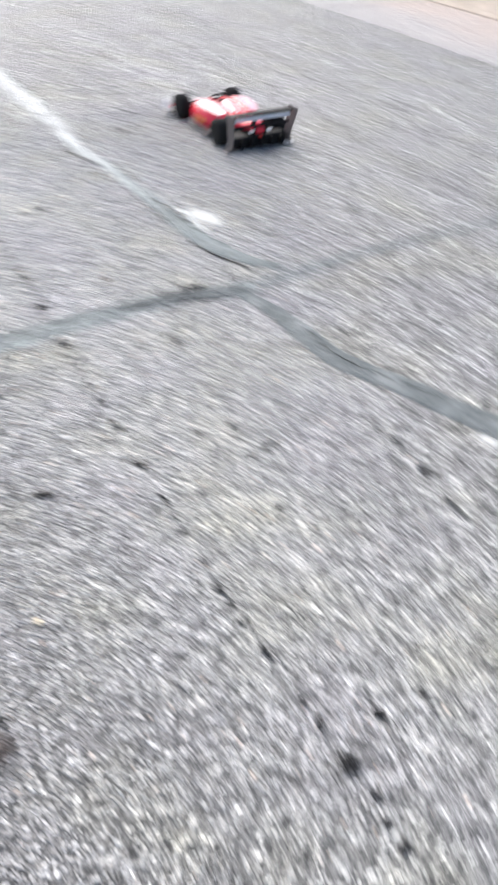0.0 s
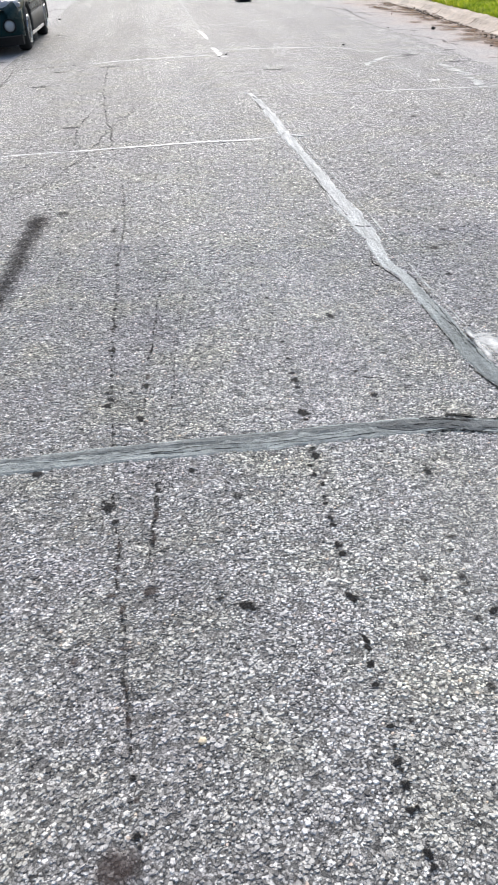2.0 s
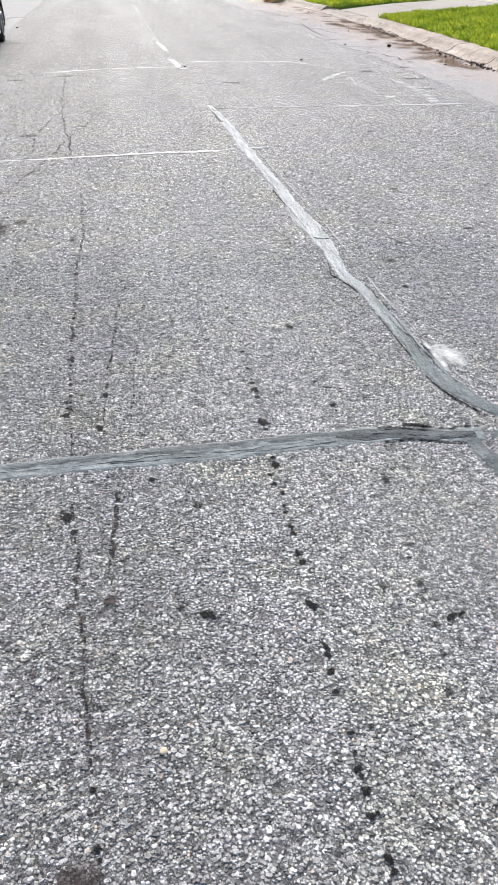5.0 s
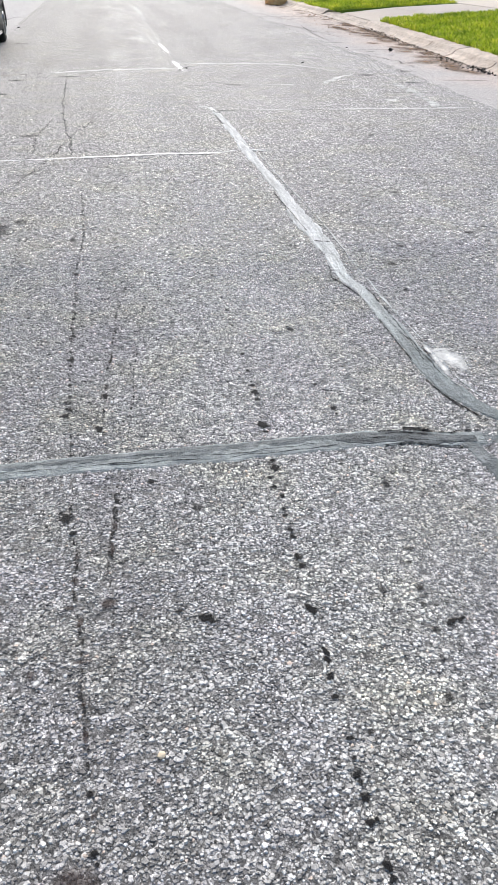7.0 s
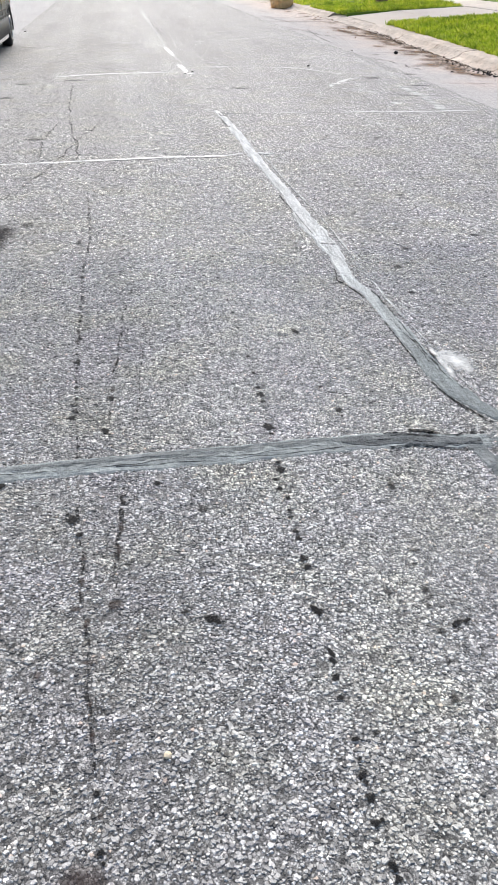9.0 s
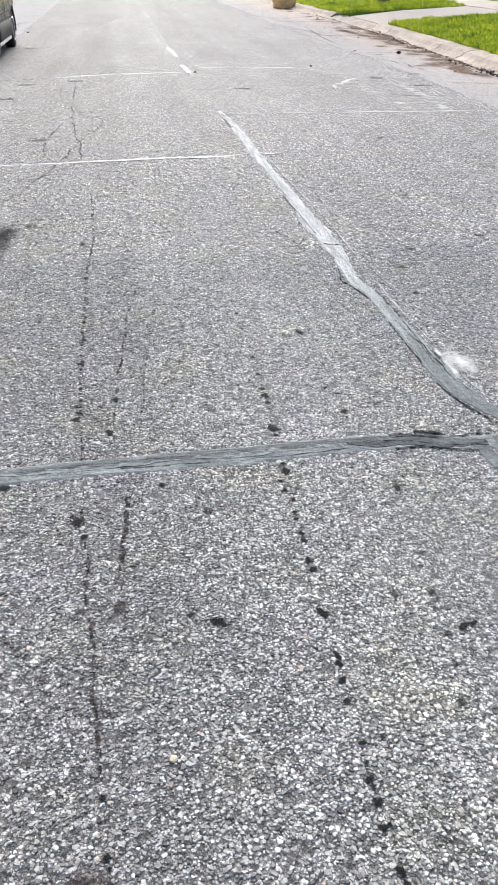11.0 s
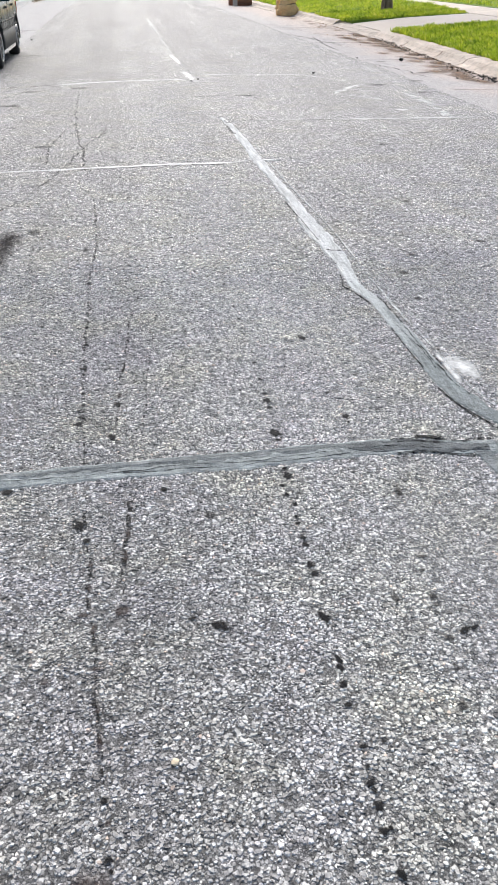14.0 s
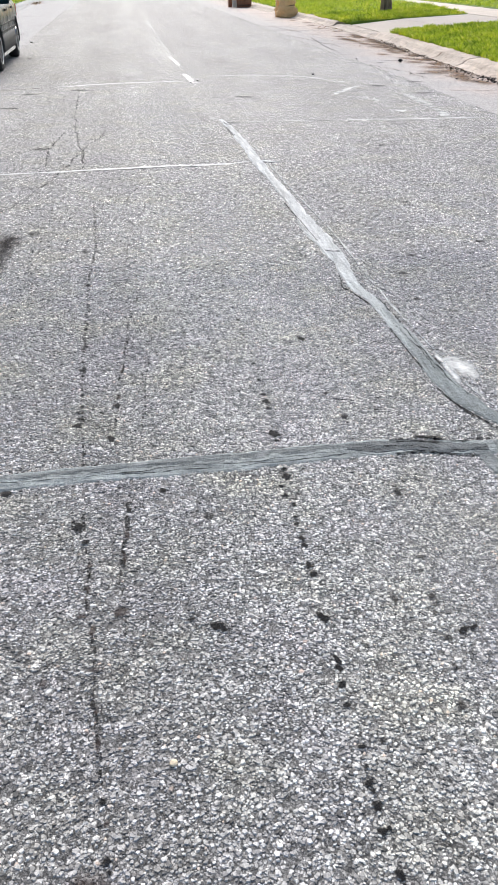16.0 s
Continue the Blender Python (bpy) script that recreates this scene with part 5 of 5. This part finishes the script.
# ---- set out at the kerb: paper yard bags and a wooden cabinet ----
def build_bag(x, y, w, d, h, label, seed, turn=0.0):
    bag = thing("yard_waste_bag", label, "paper bag", pose(x, y, 0.0, 0, 0, turn), "paper bags at the kerb")
    rings = []
    n = 32
    for i in range(19):
        f = i / 18
        z = h * f
        bulge = 0.86 + 0.18 * math.sin(min(1, f * 1.6) * math.pi) - 0.1 * max(0, f - 0.6) - 0.16 * math.exp(-((f - 0.52) / 0.05) ** 2)
        ring = []
        for k in range(n):
            t = 2 * math.pi * k / n
            c, s = math.cos(t), math.sin(t)
            e = (abs(c) ** 4 + abs(s) ** 4) ** -0.25
            wob = 1 + 0.3 * noise.noise((c * 1.8 + seed, s * 1.8, f * 3.5)) + 0.2 * noise.noise((c * 5 + seed, s * 5, f * 9)) - 0.16 * abs(noise.noise((c * 3 + seed, s * 3, f * 6 + 2)))
            ring.append((w / 2 * c * e * bulge * wob, d / 2 * s * e * bulge * wob, z))
        rings.append(ring)
    part("sack", loft(rings), PAPER, bag, smooth=True)
    top = [[(px * 1.02, py * 1.02, pz) for px, py, pz in rings[-2]], [(px * 0.86, py * 0.4, h + 0.06) for px, py, _ in rings[-1]], [(px * 0.84, py * 0.25, h + 0.09) for px, py, _ in rings[-1]]]
    part("folded_top", loft(top), PAPER, bag, smooth=True)
    # dark strip round the pinched waist: crease shade painted in
    fold = [[(px * 1.03, py * 1.03, h * 0.5 + o + 0.02 * math.sin(px * 9)) for px, py, _ in rings[9]] for o in (-0.012, 0.0, 0.012)]
    part("crease", loft(fold, True, False), CREASE_SHADE, bag, "crease round the sack, its shade painted as a dark strip", smooth=True)


build_bag(5.9, 30.95, 0.62, 0.46, 0.72, "bulging brown paper yard waste bag standing in the gutter", 3.0, 12)
build_bag(5.72, 31.4, 0.34, 0.34, 0.6, "slimmer brown paper yard waste bag behind a fuller one", 9.0, -8)


def build_cabinet(x, y, turn):
    cab = thing("wooden_cabinet", "reddish brown wooden cabinet set out at the kerb", "cabinet", pose(x, y, 0.0, 0, 0, turn))
    W, Dp, H = 0.64, 0.42, 0.78
    for s in (-1, 1):
        part("side_panel", box(0.022, Dp, H, 0.003, (s * (W / 2 - 0.011), 0, H / 2)), WOOD, cab)
        door = part("door", box(W / 2 - 0.03, 0.02, H - 0.16, 0.004, (s * W / 4, -Dp / 2 + 0.004, H / 2 + 0.03)), WOOD, cab)
        part("raised_panel", box(W / 2 - 0.12, 0.012, H - 0.3, 0.008, (s * W / 4, -Dp / 2 - 0.01, H / 2 + 0.03)), WOOD, door)
        knob = lathe([(0, 0.012), (0.02, 0.016), (0.03, 0.008)], "X", 14)
        part("knob", knob, CHROME, door, "small metal knob", at=pose(s * 0.045, -Dp / 2 - 0.006, H / 2 + 0.05, 0, 0, -90), smooth=True)
    part("top", box(W + 0.04, Dp + 0.03, 0.028, 0.008, (0, 0, H + 0.014)), WOOD, cab)
    part("plinth", box(W - 0.05, Dp - 0.04, 0.07, 0.003, (0, 0.01, 0.035)), WOOD, cab)
    part("back_panel", box(W - 0.05, 0.008, H - 0.08, 0, (0, Dp / 2 - 0.01, H / 2 + 0.03)), WOOD, cab)


build_cabinet(5.62, 39.85, 4)
board = tagged(new("board", mesh_of("board", box(0.2, 0.03, 0.7, 0.004, (0, 0, 0.36)), PALE_BOARD)), "pale board leaning against the cabinet", "board")
board.matrix_basis = pose(5.2, 39.6, 0.0, -6, 0, 20)
board2 = tagged(new("drawer_front", mesh_of("drawer_front", box(0.16, 0.36, 0.6, 0.006, (0, 0, 0.3)), WOOD)), "narrow brown wooden drawer box standing on end", "drawer")
board2.matrix_basis = pose(5.08, 40.3, 0.0)


# ---- radio-controlled racing car ----
def build_racer():
    car = thing("toy_race_car", "red and white radio-controlled racing car with large rear wing", "toy car")
    WB = 0.47
    part("chassis", box(0.13, 0.66, 0.014, 0.004, (0, 0.24, 0.026)), TOY_BLACK, car)
    # side skirts and floor
    for s in (-1, 1):
        fl = [[(s * 0.055, y, 0.022), (s * w, y, 0.022), (s * w, y, 0.03), (s * 0.055, y, 0.032)] for y, w in ((0.07, 0.13), (0.1, 0.18), (0.32, 0.18), (0.4, 0.11))]
        part("side_floor", loft(fl), TOY_PLATE, car, "grey side floor")
        pod = [[(s * 0.04, y, 0.03), (s * w, y, 0.032), (s * (w + 0.006), y, 0.03 + h * 0.55), (s * w * 0.86, y, 0.03 + h), (s * 0.04, y, 0.034 + h * 1.05)] for y, w, h in ((0.02, 0.07, 0.045), (0.08, 0.112, 0.07), (0.16, 0.15, 0.082), (0.28, 0.16, 0.086), (0.36, 0.145, 0.08), (0.39, 0.125, 0.066))]
        part("side_pod", loft(pod), TOY_RED, car, "red side pod", smooth=True)
        decal = [[(s * (w + 0.0085), y, 0.036 + h * 0.2), (s * (w + 0.0095), y, 0.034 + h * 0.5)] for y, w, h in ((0.17, 0.151, 0.0825), (0.22, 0.155, 0.084), (0.27, 0.159, 0.0858))]
        part("decal", loft(decal, False, False), TOY_ORANGE, car, "orange decal")
        white = [[(s * w * 0.5, y, 0.0365 + h * 1.03), (s * w * 0.92, y, 0.0325 + h * 0.98)] for y, w, h in ((0.1, 0.122, 0.073), (0.16, 0.15, 0.082), (0.28, 0.16, 0.086), (0.34, 0.148, 0.081))]
        part("pod_panel", loft(white, False, False), TOY_PINK, car, "pale pink pod panel")
    # engine cover and nose
    def ring(y, w, z0, z1):
        return [(w * math.cos(t) * (1 if math.sin(t) < 0.2 else 0.92), y, z0 + (z1 - z0) * (0.5 + 0.5 * math.sin(t))) for t in [2 * math.pi * k / 18 for k in range(18)]]

    part("engine_cover", loft([ring(*r) for r in ((-0.05, 0.03, 0.05, 0.085), (0.03, 0.05, 0.04, 0.105), (0.12, 0.058, 0.035, 0.125), (0.2, 0.055, 0.035, 0.138), (0.235, 0.04, 0.04, 0.14), (0.25, 0.032, 0.05, 0.135))]), TOY_PINK, car, "pale pink engine cover", smooth=True)
    fin = [[(-0.004, y, 0.1), (0.004, y, 0.1), (0.003, y, z), (-0.003, y, z)] for y, z in ((0.0, 0.105), (0.08, 0.128), (0.2, 0.148), (0.235, 0.146))]
    part("roll_hoop", loft(fin), TOY_RED, car, "red fin on the engine cover")
    stripe = [[(x, y, z + 0.0015) for x in (-0.022, 0.0, 0.022)] for y, z in ((0.04, 0.106), (0.1, 0.121), (0.16, 0.132))]
    part("cover_stripe", loft(stripe, False, False), TOY_WHITE, car, "white stripe")
    part("nose", loft([ring(*r) for r in ((0.24, 0.062, 0.03, 0.105), (0.3, 0.066, 0.03, 0.105), (0.38, 0.055, 0.03, 0.095), (0.46, 0.042, 0.03, 0.08), (0.56, 0.03, 0.032, 0.062), (0.61, 0.018, 0.035, 0.05))]), TOY_PINK, car, "pale pink nose cone", smooth=True)
    part("cockpit_rim", lathe([(0.0, 0.048), (0.006, 0.05), (0.006, 0.03), (0.0, 0.03)], "Z", 20), TOY_BLACK, car, at=pose(0, 0.3, 0.103))
    halo = [[(0.05 * math.cos(t) + q * math.cos(t), 0.29 + 0.075 * math.sin(t), 0.125 + r) for q, r in ((-0.004, 0), (0, 0.005), (0.004, 0), (0, -0.005))] for t in np.linspace(0, math.pi, 13)]
    part("halo", loft(halo), TOY_BLACK, car, "black cockpit hoop")
    # front wing
    fw = part("front_wing", box(0.4, 0.075, 0.006, 0.002, (0, 0.575, 0.03)), TOY_WHITE, car, "white front wing")
    part("flap", box(0.38, 0.03, 0.005, 0.001, (0, 0.55, 0.045)), TOY_RED, fw)
    for s in (-1, 1):
        part("end_plate", box(0.006, 0.11, 0.05, 0.001, (s * 0.2, 0.575, 0.05)), TOY_WHITE, fw)
    # rear wing with tall curved end plates
    rw = part("rear_wing", box(0.325, 0.04, 0.008, 0.002, (0, -0.14, 0.168)), TOY_BLACK, car, "black rear wing")
    tilt = Matrix.Translation((0, -0.15, 0.15)) @ Matrix.Rotation(radians(52), 4, "X")
    bm = box(0.31, 0.02, 0.004, 0.001)
    bm.transform(tilt)
    part("wing_face", bm, TOY_WHITE, rw, "white wing blade")
    bm = box(0.31, 0.012, 0.004, 0.001)
    bm.transform(Matrix.Translation((0, -0.14, 0.112)) @ Matrix.Rotation(radians(50), 4, "X"))
    part("lower_blade", bm, TOY_BLACK, rw, "black lower blade")
    for s in (-1, 1):
        pl = [[(s * (0.165 + o), y0, z), (s * (0.165 + o), y1, z), (s * (0.169 + o), y1, z), (s * (0.169 + o), y0, z)] for z, y0, y1, o in ((0.012, -0.15, -0.085, 0.0), (0.05, -0.15, -0.09, -0.006), (0.1, -0.165, -0.095, -0.002), (0.14, -0.18, -0.1, 0.004), (0.178, -0.19, -0.105, 0.008))]
        part("end_plate", loft(pl), TOY_PLATE, rw)
        part("foot_plate", box(0.045, 0.05, 0.004, 0.001, (s * 0.17, -0.12, 0.012)), TOY_WHITE if s > 0 else TOY_PLATE, rw)
        part("pylon", box(0.006, 0.04, 0.115, 0.002, (s * 0.03, -0.115, 0.1)), TOY_BLACK, rw)
    diff = part("diffuser", box(0.29, 0.1, 0.055, 0.008, (0, -0.075, 0.036)), TOY_BLACK, car)
    for k in range(-2, 3):
        part("strake", box(0.004, 0.1, 0.04, 0, (k * 0.055, -0.105, 0.033)), TOY_BLACK, diff)
    part("gearbox", box(0.1, 0.14, 0.05, 0.012, (0, -0.04, 0.062)), TOY_BLACK, car)
    part("tail_cover", loft([ring(*r) for r in ((-0.13, 0.03, 0.07, 0.1), (-0.06, 0.062, 0.06, 0.112), (0.04, 0.085, 0.05, 0.115), (0.1, 0.1, 0.04, 0.118))]), TOY_RED, car, "red tail bodywork", smooth=True)
    for k in (-0.05, 0.05):
        part("tail_stripe", box(0.03, 0.004, 0.012, 0.001, (k, -0.132, 0.085)), TOY_WHITE, car, "white stripe")
    part("rear_lamp", box(0.022, 0.01, 0.014, 0.003, (0, -0.135, 0.062)), RED_LENS, car)
    # suspension
    def rod(a, b, r=0.004):
        a, b = Vector(a), Vector(b)
        u = (b - a).orthogonal().normalized() * r
        v = (b - a).normalized().cross(u)
        return loft([[p + u, p + v, p - u, p - v] for p in (a, b)])

    for s in (-1, 1):
        for y in (WB - 0.03, WB + 0.03):
            part("wishbone", rod((s * 0.035, y, 0.07), (s * 0.14, WB, 0.07)), TOY_BLACK, car)
            part("wishbone", rod((s * 0.035, y, 0.04), (s * 0.14, WB, 0.04)), TOY_BLACK, car)
        part("drive_shaft", rod((s * 0.04, 0, 0.055), (s * 0.13, 0, 0.055), 0.006), TOY_BLACK, car)
        part("wishbone", rod((s * 0.04, 0.06, 0.04), (s * 0.13, 0.0, 0.04)), TOY_BLACK, car)
    wheels = []

    def tyre_mesh(w, r):
        return mesh_of("tyre", lathe([(-w, r * 0.55), (-w, r * 0.88), (-w * 0.8, r), (w * 0.8, r), (w, r * 0.88), (w, r * 0.55)], "X", 32), TOY_FOAM, True)

    def hub_mesh(w, r):
        bm = lathe([(-w * 0.6, r * 0.56), (w * 0.9, r * 0.56), (w * 0.9, r * 0.48), (w * 0.5, r * 0.44), (w * 0.5, r * 0.1)], "X", 24)
        for k in range(6):
            sp = box(0.006, r * 0.1, r * 0.4, 0, (w * 0.62, 0, r * 0.3))
            sp.transform(Matrix.Rotation(math.pi * k / 3, 4, "X"))
            tmp = bpy.data.meshes.new("spoke")
            sp.to_mesh(tmp)
            sp.free()
            bm.from_mesh(tmp)
        return mesh_of("hub", bm, TOY_BLACK)

    for w, r, x, y in ((0.038, 0.06, 0.15, 0.0), (0.034, 0.059, 0.152, WB)):
        t, h = tyre_mesh(w, r), hub_mesh(w, r)
        for s in (-1, 1):
            wheel = part("wheel", t, None, car, "black toy tyre", pose(s * x, y, r))
            hub = part("hub", h, None, wheel, at=pose(0, 0, 0, 0, 0, 0 if s > 0 else 180))
            wheels.append((wheel, s * x, y, r))
    return car, wheels


racer, racer_wheels = build_racer()
racer.scale = (1.04, 1.04, 1.1)

# seconds, rear axle x, y, heading clockwise from +y
RACER = [(0.0, 1.985, 3.69, 1.5), (0.1, 2.06, 4.42, 3.5), (0.2, 2.1, 5.14, 4.0), (0.3, 2.14, 5.86, 5.0), (0.4, 2.205, 6.62, 6.5), (0.5, 2.29, 7.36, 7.5), (0.6, 2.375, 8.12, 8.0), (0.7, 2.45, 8.98, 8.0), (0.8, 2.58, 9.9, 8.0), (1.0, 2.80, 11.7, 7.0),
         (1.15, 2.93, 13.15, 5.0), (1.3, 3.00, 14.7, 2.0), (1.5, 2.93, 17.2, -2.5), (1.7, 2.81, 19.8, -3.0), (1.9, 2.72, 23.0, -2.0), (2.5, 2.5, 33.0, -1.5), (4.0, 2.0, 61.0, -1.0), (5.5, 1.6, 90.0, -1.0), (7.0, 1.3, 112.0, -0.5), (8.5, 1.2, 120.0, 0.0), (16.0, 1.2, 120.0, 0.0)]


def motions():
    walk(racer, [(t, pose(x, y, 0.0, 0, 0, -a)) for t, x, y, a in RACER])
    for wheel, x, y, r in racer_wheels:
        rows = [(k * 0.1, pose(x, y, r, -70.0 * k)) for k in range(0, 81)]
        rows.append((16.0, pose(x, y, r, -70.0 * 80)))
        walk(wheel, rows)


motions()
